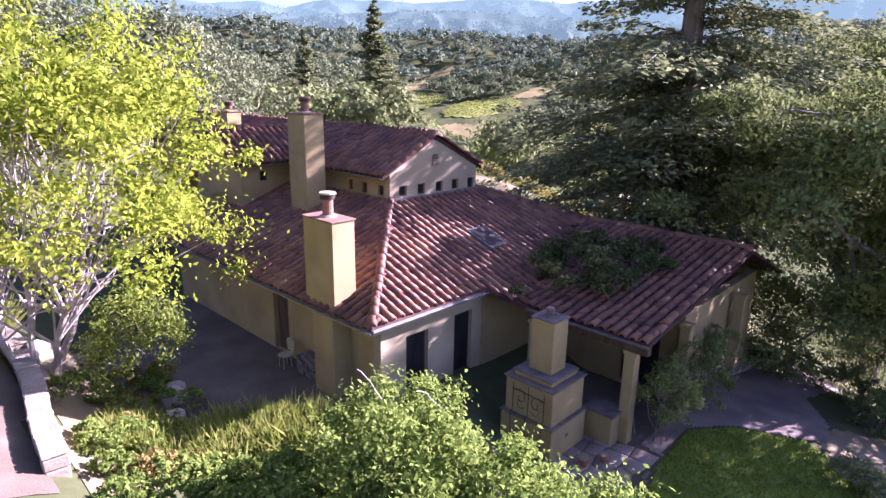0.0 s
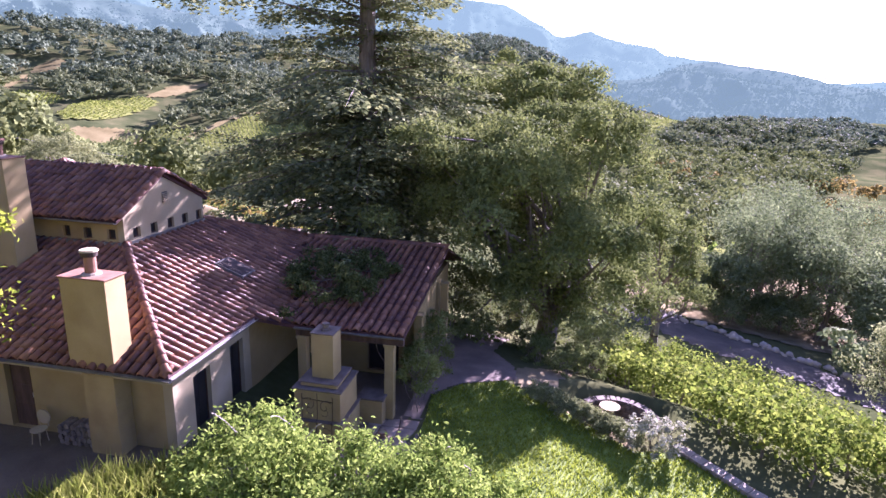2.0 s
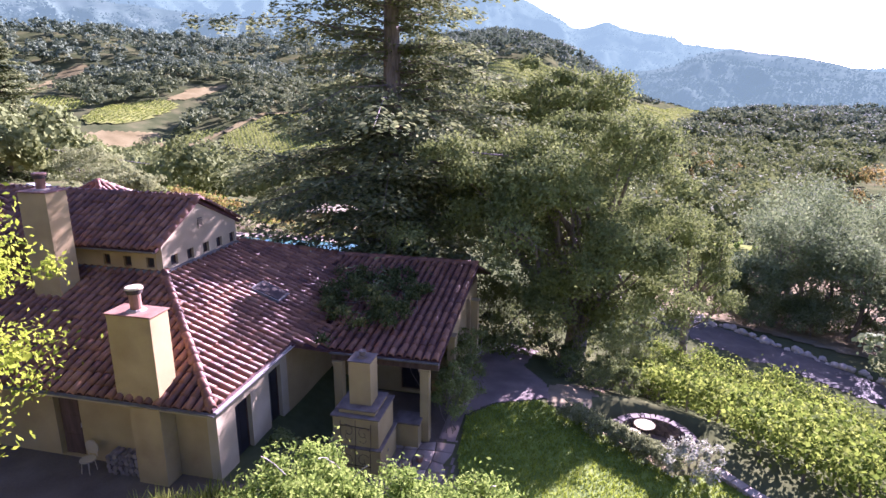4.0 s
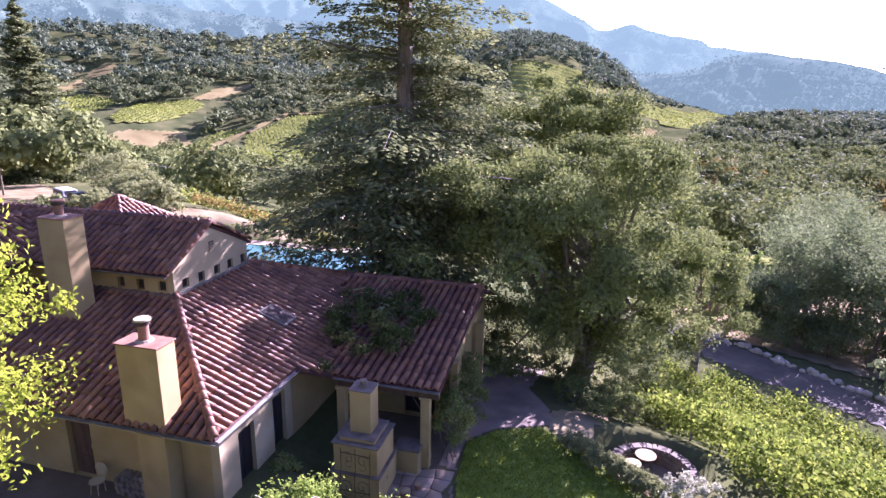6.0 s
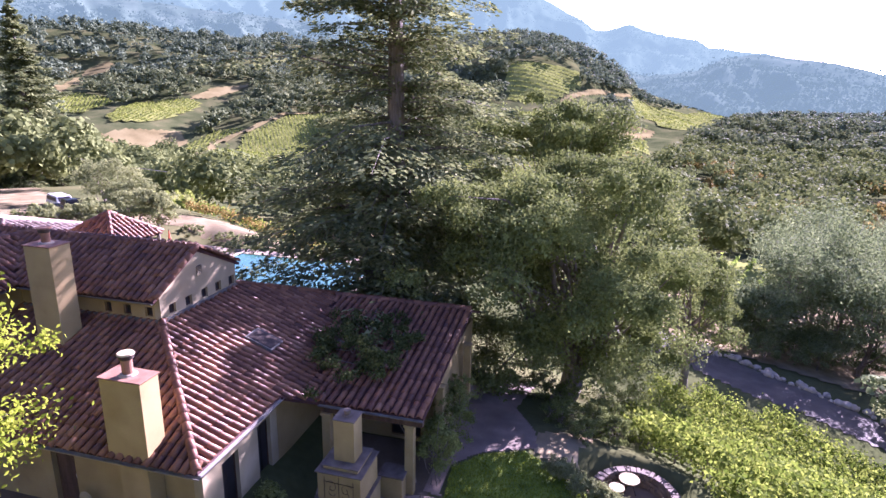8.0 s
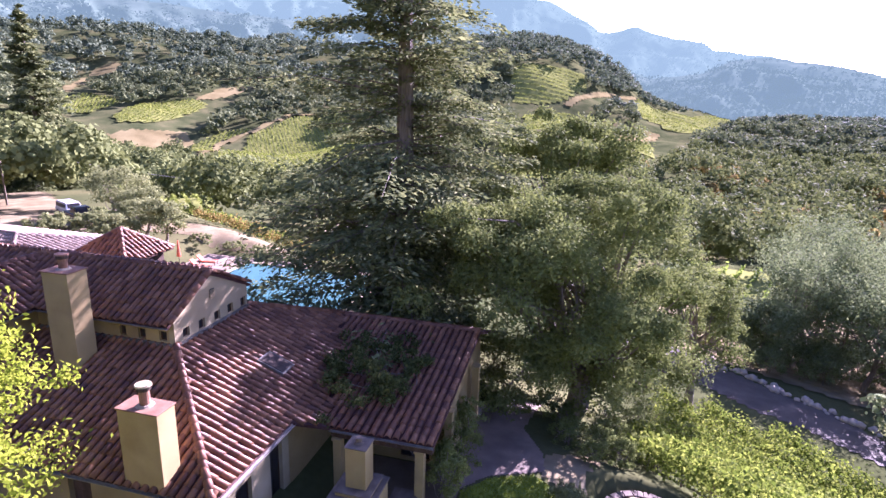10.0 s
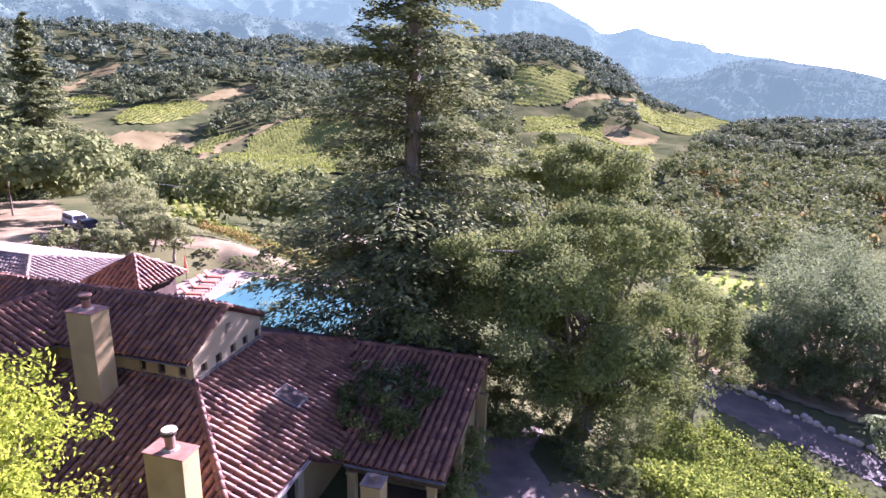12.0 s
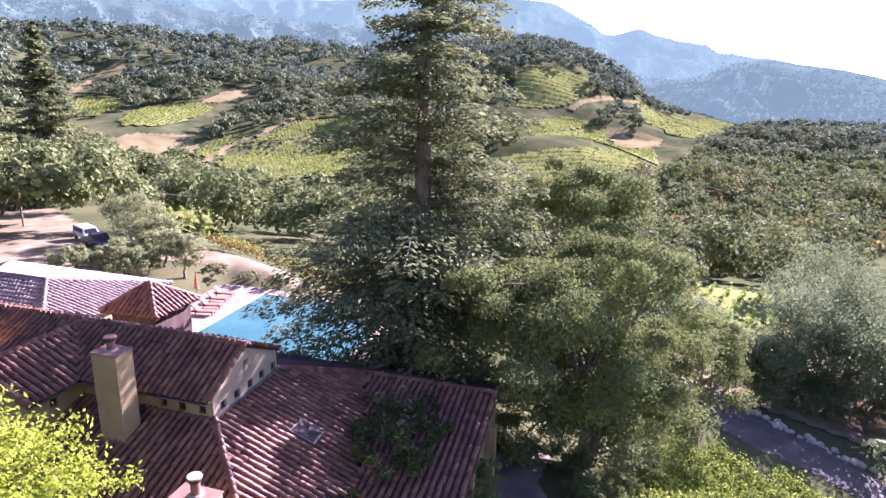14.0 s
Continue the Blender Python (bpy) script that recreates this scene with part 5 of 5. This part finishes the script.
# ---- a pickup truck on the earth drive ----
M_CARW = material("white_car_paint", [(0.3, (0.6, 0.6, 0.6)), (0.7, (0.75, 0.75, 0.74))], 2, rough=0.25, bump=0, spec=0.6)
M_CARD = material("dark_car_paint", [(0.3, (0.02, 0.022, 0.025)), (0.7, (0.04, 0.04, 0.045))], 2, rough=0.25, bump=0, spec=0.6)
M_TYRE = material("tyre_rubber", [(0.3, (0.015, 0.015, 0.015)), (0.7, (0.03, 0.03, 0.03))], 20)


def car(x, y, rz, body_m, label, pickup):
    c = thing("pickup_truck" if pickup else "van", label, "car")
    bm = boxed(-0.95, 0.95, -2.6, 2.6, 0.45, 1.0, bevel=0.09)
    part("body", bm, body_m, c)
    cab = bmesh.new()
    y0, y1 = (-0.9, 1.1) if pickup else (-2.5, 1.4)
    lo = [(-0.92, y0, 1.0), (0.92, y0, 1.0), (0.92, y1, 1.0), (-0.92, y1, 1.0)]
    hi = [(-0.78, y0 + 0.2, 1.72), (0.78, y0 + 0.2, 1.72), (0.78, y1 - 0.6, 1.72), (-0.78, y1 - 0.6, 1.72)]
    vs = [cab.verts.new(p) for p in lo + hi]
    for f in ((0, 1, 2, 3), (7, 6, 5, 4), (0, 4, 5, 1), (1, 5, 6, 2), (2, 6, 7, 3), (3, 7, 4, 0)):
        cab.faces.new([vs[i] for i in f])
    bmesh.ops.bevel(cab, geom=cab.edges[:], offset=0.05, segments=2, affect="EDGES")
    part("cab", cab, body_m, c)
    part("windscreen", slab(bmesh.new(), [(-0.74, y1 - 0.08, 1.12), (0.74, y1 - 0.08, 1.12), (0.68, y1 - 0.5, 1.62), (-0.68, y1 - 0.5, 1.62)], 0.01), M_DARK, c)
    for s in (-1, 1):
        part("side_window", boxed(min(s * 0.84, s * 0.9), max(s * 0.84, s * 0.9), y0 + 0.25, y1 - 0.6, 1.1, 1.55), M_DARK, c)
        for yy in (-1.65, 1.65):
            w = new("wheel")
            w.parent = c
            part("tyre", tube(bmesh.new(), (s * 0.72, yy, 0.36), (s * 0.97, yy, 0.36), 0.36, 0.36, 18), M_TYRE, w)
            part("rim", tube(bmesh.new(), (s * 0.96, yy, 0.36), (s * 0.985, yy, 0.36), 0.22, 0.2, 14), M_METAL, w)
        part("headlight", boxed(min(s * 0.5, s * 0.85), max(s * 0.5, s * 0.85), 2.58, 2.62, 0.72, 0.88), M_PALE, c)
    part("bumper", boxed(-0.9, 0.9, 2.6, 2.72, 0.42, 0.6, bevel=0.03), M_METAL, c)
    c.matrix_basis = pose(x, y, hz(x, y) + 0.02, 0, 0, rz)


drape("earth_drive", [(27, 44), (36, 42), (44, 48), (60, 72), (76, 95), (60, 95), (40, 72), (25, 60)], M_SOIL, 0.04, "bare earth drive on the hillside", step=1.0)
drape("pool_lane", [(38.5, 10), (39, 36), (37, 40), (43.5, 40), (46, 20), (45, 6)], M_SOIL, 0.03, "bare earth lane beyond the pool", step=1.0)
car(45.6, 53.6, 155, M_CARW, "white van with dark windows on the earth drive", False)
car(41.6, 47.8, 160, M_CARD, "dark pickup truck parked on the earth drive", True)


# ---- trees of the middle distance ----
def grove(spots, mat, label, group, leaf=0.4, clumps=60, per=70, bark=M_BARK, name="oak_tree", puffs=True):
    for x, y, h, r in spots:
        g = hz(x, y)
        broadleaf(name, (x, y, g), h, (x, y, g + h * 0.6), (r, r, h * 0.42), clumps, per, leaf, mat, bark, label, trunk=0.05 * r + 0.08, group=group, clump_r=0.3, limbs=12, puffs=puffs)


# The last two oaks are added only to throw shade on the farm lane.
grove([(52, -32, 13, 5.5), (58, -40, 12, 5.5), (66, -36, 13, 6), (46, -41, 11, 4.5), (50, -47, 11, 5), (70, -48, 12, 6), (45.5, -28.5, 10.5, 4.2), (42.5, -33.5, 9, 3.8), (47.5, -33, 9.5, 4), (40.5, -37.5, 8, 3.5), (36, -36, 7, 3.2), (55, -34, 11, 4), (47.5, -19, 8, 3.4), (43.5, -25.5, 6.4, 3.0), (44.5, -22.5, 5.6, 2.8)], L_SLOPE,
      "grey-green oak on the slope beyond the vineyard", "slope oaks", leaf=0.27, clumps=70, per=110, puffs=False)
grove([(36.5, 34.5, 3.8, 2.5), (33, 36.5, 3.2, 2.6), (29.2, 38, 3.2, 2.7), (40.5, 38.5, 4, 2.8), (31, 32.6, 3.2, 2.3), (44.4, 44.2, 5.4, 3.5), (34.6, 30.4, 4.2, 1.9), (47, 48, 5.6, 3.4)], L_OLIVE, "silvery olive tree beyond the villa", "olive trees", leaf=0.24, clumps=70, per=80, name="olive_tree")
for k in range(16):
    x, y = 41 + 14 * rng.uniform() , -39 + 21 * rng.uniform()
    if y > -18.6 - 0.95 * (44 - x) - 1.5 and x < 47:
        continue
    h, g = rng.uniform(2.0, 3.4), hz(x, y)
    broadleaf("slope_shrub", (x, y, g), h, (x, y, g + h * 0.5), (h * 0.55, h * 0.55, h * 0.5), 34, 80, 0.2, L_SLOPE, M_BARK, "grey-green shrub among the slope oaks", trunk=0.05, stems=3, category="shrub", group="shrubs on the slope", clump_r=0.32)
broadleaf("olive_tree", (23.6, -30.2, hz(23.6, -30.2)), 5, (23.6, -30.2, -4.9), (2.6, 2.6, 2.8), 70, 130, 0.16, L_OLIVE, M_BARK, "silvery olive tree at the corner of the vineyard", trunk=0.2, clump_r=0.26, limbs=20)
for x, y in ((38.4, 29.5), (38.8, 26.0), (38.6, 22.5), (38.5, 18), (38.6, 14.5)):
    broadleaf("hedge_shrub", (x, y, hz(x, y)), 1, (x, y, hz(x, y) + 0.5), (1.3, 1.6, 0.6), 40, 60, 0.16, L_OLIVE, M_BARK, "low grey-green hedge shrub by the pool", trunk=0.04, stems=3, category="shrub", group="hedge by the pool")
left = []
for k in range(34):
    a, d = radians(rng.uniform(62, 92)), rng.uniform(52, 125)
    left.append((-9 + d * math.cos(a), -11 + d * math.sin(a), rng.uniform(11, 16), rng.uniform(4, 6.5)))
grove(left, L_MIDHAZE, "dense green oak on the hillside above the drive", "hillside oaks", leaf=0.42, clumps=50, per=78)
grove([(52, 80, 8, 4.2), (58, 84, 9, 4.5), (48, 77, 5, 2.8), (36, 70, 8, 4), (42, 80, 9, 4.5)], L_VINE, "bright green tree above the earth drive", "hillside oaks", leaf=0.4, clumps=60, per=70)
conifer("fir_tree", (93, 112, hz(93, 112)), 40, 11.5, "tall far fir on the hillside", whorls=40, per=7, dens=0.8, leaf=0.8)
conifer("fir_tree", (72, 112, hz(72, 112)), 30, 8, "tall far fir on the hillside", whorls=30, per=6, dens=0.6, leaf=0.8)

# vine rows beyond the pool, and the field on the slope
for k, (x0, y0, x1, y1) in enumerate([(46.5, 36, 45.5, 8), (48.6, 36, 47.6, 8), (50.7, 36, 49.7, 10)]):
    row = thing("vine_row", "row of golden-green grapevines beyond the pool", "vine", "vines beyond the pool")
    s = np.linspace(0, 1, 34)
    px, py = x0 + (x1 - x0) * s, y0 + (y1 - y0) * s
    at = np.repeat(np.stack([px, py, height(px, py) + 1.0], -1), 70, 0) + rng.normal(size=(34 * 70, 3)) * (0.3, 0.35, 0.35)
    leaf_mesh("leaves", at, 0.26, L_VINE if k else L_GOLD, row, shape=0.8)


def far_rows(name, outline, label, spacing, way, size, mat, per=2.2, tall=1.2):
    """A far vineyard: its rows of leaves over a grassy floor."""
    pts = np.array(outline, float)
    drape(name + "_floor", outline, M_VGRASS, 0.3 if size < 1 else 0.9, "grassy floor of a hillside vineyard", step=max(3.0, size * 3))
    w = np.array(way, float) / np.hypot(*way)
    nrm = np.array([-w[1], w[0]])
    c = pts.mean(0)
    R = np.abs(pts - c).max() * 1.5
    o = np.arange(-R, R, spacing)
    s = np.arange(-R, R, size / per)
    O, S = np.meshgrid(o, s, indexing="ij")
    xy = c + O[..., None] * nrm + S[..., None] * w
    xy = xy[inside(xy[..., 0], xy[..., 1], pts)] + rng.normal(size=(inside(xy[..., 0], xy[..., 1], pts).sum(), 2)) * size * 0.2
    at = np.concatenate([xy, (height(xy[:, 0], xy[:, 1]) + (0.4 if size < 1 else 1.0))[:, None]], 1)
    at[:, 2] += rng.uniform(0.3, tall, len(at))
    tagged(leaf_mesh(name, at, size, mat, up=0.8, shape=0.8), label, "vineyard", kind="stuff")


CLEAR = [VIN]


def field(name, outline, label, spacing, way, size, mat=L_FARVINE):
    CLEAR.append(np.array(outline, float))
    far_rows(name, outline, label, spacing, way, size, mat)


field("hill_vineyard", [(327, 240), (467, 302), (546, 295), (592, 259), (455, 183), (295, 128), (280, 155), (311, 208)], "sunlit green vineyard on the far hillside", 3.4, (1, 0.75), 1.4)
field("strip_vineyard", [(360, 285), (418, 325), (462, 325), (482, 311), (471, 307), (434, 314), (345, 262)], "narrow vineyard strip on the far hillside", 3.4, (1, 0.42), 1.4)
field("upper_vineyard", [(453, 495), (501, 518), (503, 482), (482, 455), (425, 433), (410, 448)], "small vineyard high on the far hillside", 3.4, (1, 0.8), 1.5)
field("upper_vineyard", [(419, 404), (486, 432), (534, 410), (536, 393), (466, 375), (430, 375), (405, 385)], "small vineyard high on the far hillside", 3.4, (1, 0.3), 1.5)
field("terrace_vineyard", [(285, 30), (300, 60), (330, 70), (361, 14), (384, -6), (403, -14), (400, -34), (350, -30), (318, -8)], "terraced vineyard rows on a far knoll", 7, (0.35, -1), 1.4)
field("knoll_vineyard", [(670, 79), (726, 39), (716, 9), (640, 32), (587, 68)], "bright vineyard on the back of the far knoll", 7, (0.3, -1), 1.9)
field("low_vineyard", [(430, 40), (590, 62), (635, 28), (696, 11), (700, -10), (611, -10), (560, -52), (430, -44)], "dark vineyard in the lee of the knoll", 8, (0.3, -1), 1.9)
field("upper_terraces", [(803, 119), (869, 86), (886, 22), (837, 19), (758, 42), (709, 95)], "terraced vineyard climbing the far hill", 12, (0.25, -1), 2.1)
field("far_vineyard", [(862, -44), (1001, -56), (1250, -230), (1000, -215), (740, -130), (739, -80)], "pale terraced vineyard on the far slope", 13, (0.5, -1), 2.2)
CLEAR.append(np.array([(420, 50), (640, 90), (680, -110), (420, -60)], float))
field("slope_vineyard", [(92, -26), (91, -40), (67, -31), (66, -22)], "small bright vineyard on the slope below", 2.4, (0.9, -0.3), 0.7, L_BUSH)
field("lane_vineyard", [(150, 140), (120, 88), (62, 46), (58, 54), (110, 115)], "green vineyard below the earth drive", 2.6, (1, 0.9), 0.8)
for nm, o, m, lab in (("meadow", [(379, 376), (402, 369), (439, 346), (422, 327), (382, 321), (353, 347)], M_MEADOW, "dry golden meadow on the far hillside"), ("meadow", [(496, 534), (590, 595), (669, 615), (664, 628), (609, 626), (530, 575)], M_MEADOW, "bare dry ridge on the far hillside"),
                      ("meadow", [(697, -2), (711, -33), (710, -71), (567, -50), (600, -20)], M_MEADOW, "bare pale knoll among the vineyards"), ("meadow", [(535, 410), (593, 415), (651, 400), (599, 393), (555, 399)], M_MEADOW, "dry grass slope above the vineyards"),
                      ("meadow", [(748, 42), (853, 6), (1001, -52), (995, -57), (850, -2), (746, 32)], M_MEADOW, "bare earth bank among the vineyards"), ("dirt_road", [(330, 246), (434, 308), (471, 304), (546, 299), (600, 275), (604, 279), (550, 304), (473, 309), (432, 314), (326, 250)], M_MEADOW, "pale dirt road between the vineyards"),
                      ("clearing", [(44, -18), (56, -16), (70, -20), (75, -48), (50, -46), (36, -36), (38, -30)], M_SOIL, "bare dry clearing among the slope oaks")):
    CLEAR.append(np.array(o, float))
    drape(nm, o, m, {"dirt_road": 1.2, "clearing": 0.1}.get(nm, 0.8), lab, step=0.7 if nm == "clearing" else 3.0)


drape("farm_lane", [(46, -14), (42.9, -19.5), (37.9, -23.8), (34.1, -28), (30.6, -30.5), (26, -36), (22.5, -33), (26.2, -29.0), (29.6, -25.6), (32.2, -21.6), (37.6, -17.2), (41.5, -12.5)], M_LANE, 0.05, "shaded grey lane below the vineyard", step=0.6)
for k in range(60):
    s = k / 59
    x, y = 44 - 13.5 * s + random.uniform(-0.5, 0.5), -18.6 - 13 * s + random.uniform(-0.5, 0.5)
    q = random.uniform(0.16, 0.5)
    tagged(part("boulder", rock(bmesh.new(), (x, y, hz(x, y) + q * 0.25), (q, q * 0.8, q * 0.6), k + 20), M_STONE, smooth=True), "pale rubble boulder along the lane", "rock", "rubble along the lane")

# ---- far woods ----
def woods(name, n, r0, r1, a0, a1, h, cards, size, mat, label, seed):
    """A far wood: many uneven crowns of leaf clumps, thinned to leave glades."""
    g = np.random.default_rng(seed)
    r = np.sqrt(g.uniform(r0 ** 2, r1 ** 2, n))
    a = np.radians(g.uniform(a0, a1, n))
    x, y = r * np.cos(a), r * np.sin(a)
    keep = wave(x, y, 38, 2.0) + 0.5 * wave(x, y, 15, 4.0) > -0.8
    for c in CLEAR:
        for k in (0, 14, 30, 46, 62, 80, 98):
            s = k * np.where(r > 150, 1.0, 0.15)
            keep &= ~inside(x + np.cos(a) * s, y + np.sin(a) * s, c)
    keep &= ~((x > 24) & (x < 58) & (y > 4) & (y < 52))
    x, y = x[keep], y[keep]
    k = len(x)
    hh = h * g.uniform(0.6, 1.35, k)
    rad = hh * g.uniform(0.36, 0.56, k)
    nl = 7
    per = max(3, cards // nl)
    ld = g.normal(size=(k, nl, 3))
    ld /= np.linalg.norm(ld, axis=2, keepdims=True)
    ld[..., 2] = np.abs(ld[..., 2]) * 1.1 - 0.3
    lc = ld * rad[:, None, None] * g.uniform(0.45, 0.75, (k, nl, 1))
    lr = rad[:, None] * g.uniform(0.36, 0.62, (k, nl))
    d = g.normal(size=(k, nl, per, 3))
    d /= np.linalg.norm(d, axis=3, keepdims=True)
    d[..., 2] = np.where(d[..., 2] < -0.3, -d[..., 2], d[..., 2])
    td = lc / np.linalg.norm(lc, axis=2, keepdims=True)
    q = lc[:, :, None] + d * (lr[:, :, None] * g.uniform(0.75, 1.08, (k, nl, per)))[..., None]
    at = np.stack([x, y, height(x, y) + hh - rad * 0.95], -1)[:, None, None] + q
    tagged(leaf_mesh(name, at.reshape(-1, 3), size, mat, out=(d + 0.7 * td[:, :, None]).reshape(-1, 3), up=0.3, shape=0.85, lean=3.6), label, "woods", kind="stuff")


woods("slope_scrub", 110, 30, 85, -52, 3, 3.2, 200, 0.42, L_SLOPE, "grey-green scrub on the dry slope", 10)
woods("near_woods", 330, 75, 170, -25, 62, 10.5, 480, 0.8, L_WOODS, "oak woods on the slopes below the villa", 11)
woods("valley_woods", 1500, 165, 400, -25, 66, 13, 170, 1.4, L_WOODS, "oak woods in the valley", 12)
woods("valley_woods", 120, 120, 360, -30, 2, 9.5, 230, 1.15, L_GOLD, "autumn-gold oaks in the valley woods", 15)
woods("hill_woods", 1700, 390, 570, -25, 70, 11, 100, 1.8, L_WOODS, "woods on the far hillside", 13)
woods("upper_woods", 3300, 550, 840, -25, 70, 14, 62, 2.7, L_MIDHAZE, "woods high on the far hillside", 17)
woods("hill_woods", 1500, 780, 1150, -28, 0, 13, 44, 3.2, L_RIDGEHAZE, "hazy woods on the far valley slopes", 16)
woods("ridge_woods", 4200, 790, 1500, -3, 74, 17, 42, 3.7, L_RIDGEHAZE, "woods on the far ridges", 14)

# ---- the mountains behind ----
# Low albedo; the air's haze over the range is put in as emission.
M_MOUNT = material("haze_glow_mountain", [(0.32, (0.024, 0.036, 0.022)), (0.66, (0.038, 0.052, 0.032)), (0.9, (0.07, 0.075, 0.055))], 0.006, detail=14, bump=0, rough=1.0, spec=0.0)
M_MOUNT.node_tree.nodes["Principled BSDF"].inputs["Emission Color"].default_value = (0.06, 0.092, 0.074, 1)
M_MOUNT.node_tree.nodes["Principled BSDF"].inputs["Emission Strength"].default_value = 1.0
CREST = [(-60, 2.6), (-40, 2.2), (-20.5, 1.9), (-18, 2.3), (-15.6, 2.8), (-13.1, 3.5), (-10.6, 3.7), (-8.8, 3.9), (-7.9, 4.5), (-5.1, 4.9), (-3.5, 5.4), (-2.2, 5.9), (0.1, 5.5), (1.1, 5.5), (2.1, 6.2), (4.2, 7.3), (5.7, 8.0), (10.3, 8.4),
         (18, 8.0), (25, 7.8), (33.2, 7.4), (38, 7.9), (46, 7.4), (53.5, 7.5), (56.5, 7.1), (58.4, 6.4), (60.3, 7.1), (64, 6.6), (68, 6.7), (80, 7), (110, 6)]


def mountain(name, dist, depth, low, scale, seed, mat, label, crest=CREST):
    """A range of mountains: gullied slopes that rise to an uneven crest."""
    na, nr = 460, 60
    az = np.linspace(-60, 110, na)
    el = np.interp(az, [c[0] for c in crest], [c[1] for c in crest]) * scale
    el = el + 0.16 * fractal(az * 0.6 + seed, az * 0 + seed, 5)
    t = np.linspace(0, 1, nr)
    A, T = np.meshgrid(np.radians(az), t, indexing="ij")
    top = np.tan(np.radians(el))[:, None] * (dist + depth) + 15
    X2, Y2 = np.degrees(A) * 0.16 + 0.5 * fractal(np.degrees(A) * 0.2, T * 3, 3), T * 2.2
    n = fractal(X2 * 1.6 + seed, Y2 + seed, 6, True)
    rise = np.clip(T ** 0.9 + (n - 0.25) * 0.22 * np.sin(np.pi * T) ** 0.8, 0, 1)
    Zm = low + (top - low) * rise
    R = dist + depth * T
    V = np.stack([R * np.cos(A), R * np.sin(A), Zm], -1).reshape(-1, 3)
    I2, J2 = np.meshgrid(np.arange(na - 1), np.arange(nr - 1), indexing="ij")
    q2 = (I2 * nr + J2).ravel()
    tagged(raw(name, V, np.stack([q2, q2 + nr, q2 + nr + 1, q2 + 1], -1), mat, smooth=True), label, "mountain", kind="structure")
    # the forest on its slopes
    pick = rng.uniform(0, 1, len(V)) < 0.45 * np.clip(1.25 - T.ravel(), 0, 1)
    at = np.repeat(V[pick], 8, 0) + rng.normal(size=(pick.sum() * 8, 3)) * (16, 16, 2) + (0, 0, 2)
    tagged(leaf_mesh("mountain_forest", at, 7.5, mat, up=0.6, shape=0.9), "forest on the mountain slopes, haze put in as glow", "woods", kind="stuff")


# Foothills glow faintly too: a weaker emission stands for the haze there.
M_FOOT = material("haze_glow_foothill", [(0.32, (0.034, 0.05, 0.034)), (0.62, (0.058, 0.076, 0.054)), (0.85, (0.11, 0.12, 0.085))], 0.012, detail=14, bump=0, rough=1.0, spec=0.0)
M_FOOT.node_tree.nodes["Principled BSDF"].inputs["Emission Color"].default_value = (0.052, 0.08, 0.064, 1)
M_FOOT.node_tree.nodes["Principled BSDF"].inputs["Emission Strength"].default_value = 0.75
FOOT = [(-60, -0.6), (-28, 0.8), (-22, 1.7), (-18, 2.6), (-15, 3.1), (-12, 3.4), (-10, 3.0), (-8, 2.1), (-4, 1.6), (2, 3.3), (8, 4.7), (16, 5.2), (26, 5.7), (33, 6.1), (42, 6.7), (52, 6.3), (58, 5.9), (64, 6.2), (110, 5)]
mountain("foothill_backdrop", 1150, 1000, -75, 1.0, 4.0, M_FOOT, "wooded foothills below the mountains, haze put in as glow", FOOT)
mountain("mountain_backdrop", 1900, 1500, -60, 1.0, 1.0, M_MOUNT, "mountain range with rocky crests, blue haze put in as glow")


# ---- a power line across the valley ----
line = thing("power_line", "sagging power cable between wooden poles", "cable")
ends = [(52.0, 72.0), (96.0, 46.0)]
tops = []
for x, y in ends:
    g = hz(x, y)
    part("pole", tube(bmesh.new(), (x, y, g - 0.5), (x, y, g + 8.5), 0.14, 0.1), M_BARK, line)
    part("cross_arm", boxed(x - 0.8, x + 0.8, y - 0.05, y + 0.05, g + 8.1, g + 8.25), M_BARK, line)
    tops.append(Vector((x, y, g + 8.3)))
bm = bmesh.new()
pts = [tops[0].lerp(tops[1], k / 16) - Vector((0, 0, 5.2 * (k / 16) * (1 - k / 16))) for k in range(17)]
sweep(bm, pts, 0.045)
part("cable", bm, M_GUTTER, line)

# tiles nearest to the hillside, each one its own piece
singles("tile", tile_mesh, near, low_roof)
singles("ridge_tile", hip_mesh, ridges, low_roof)
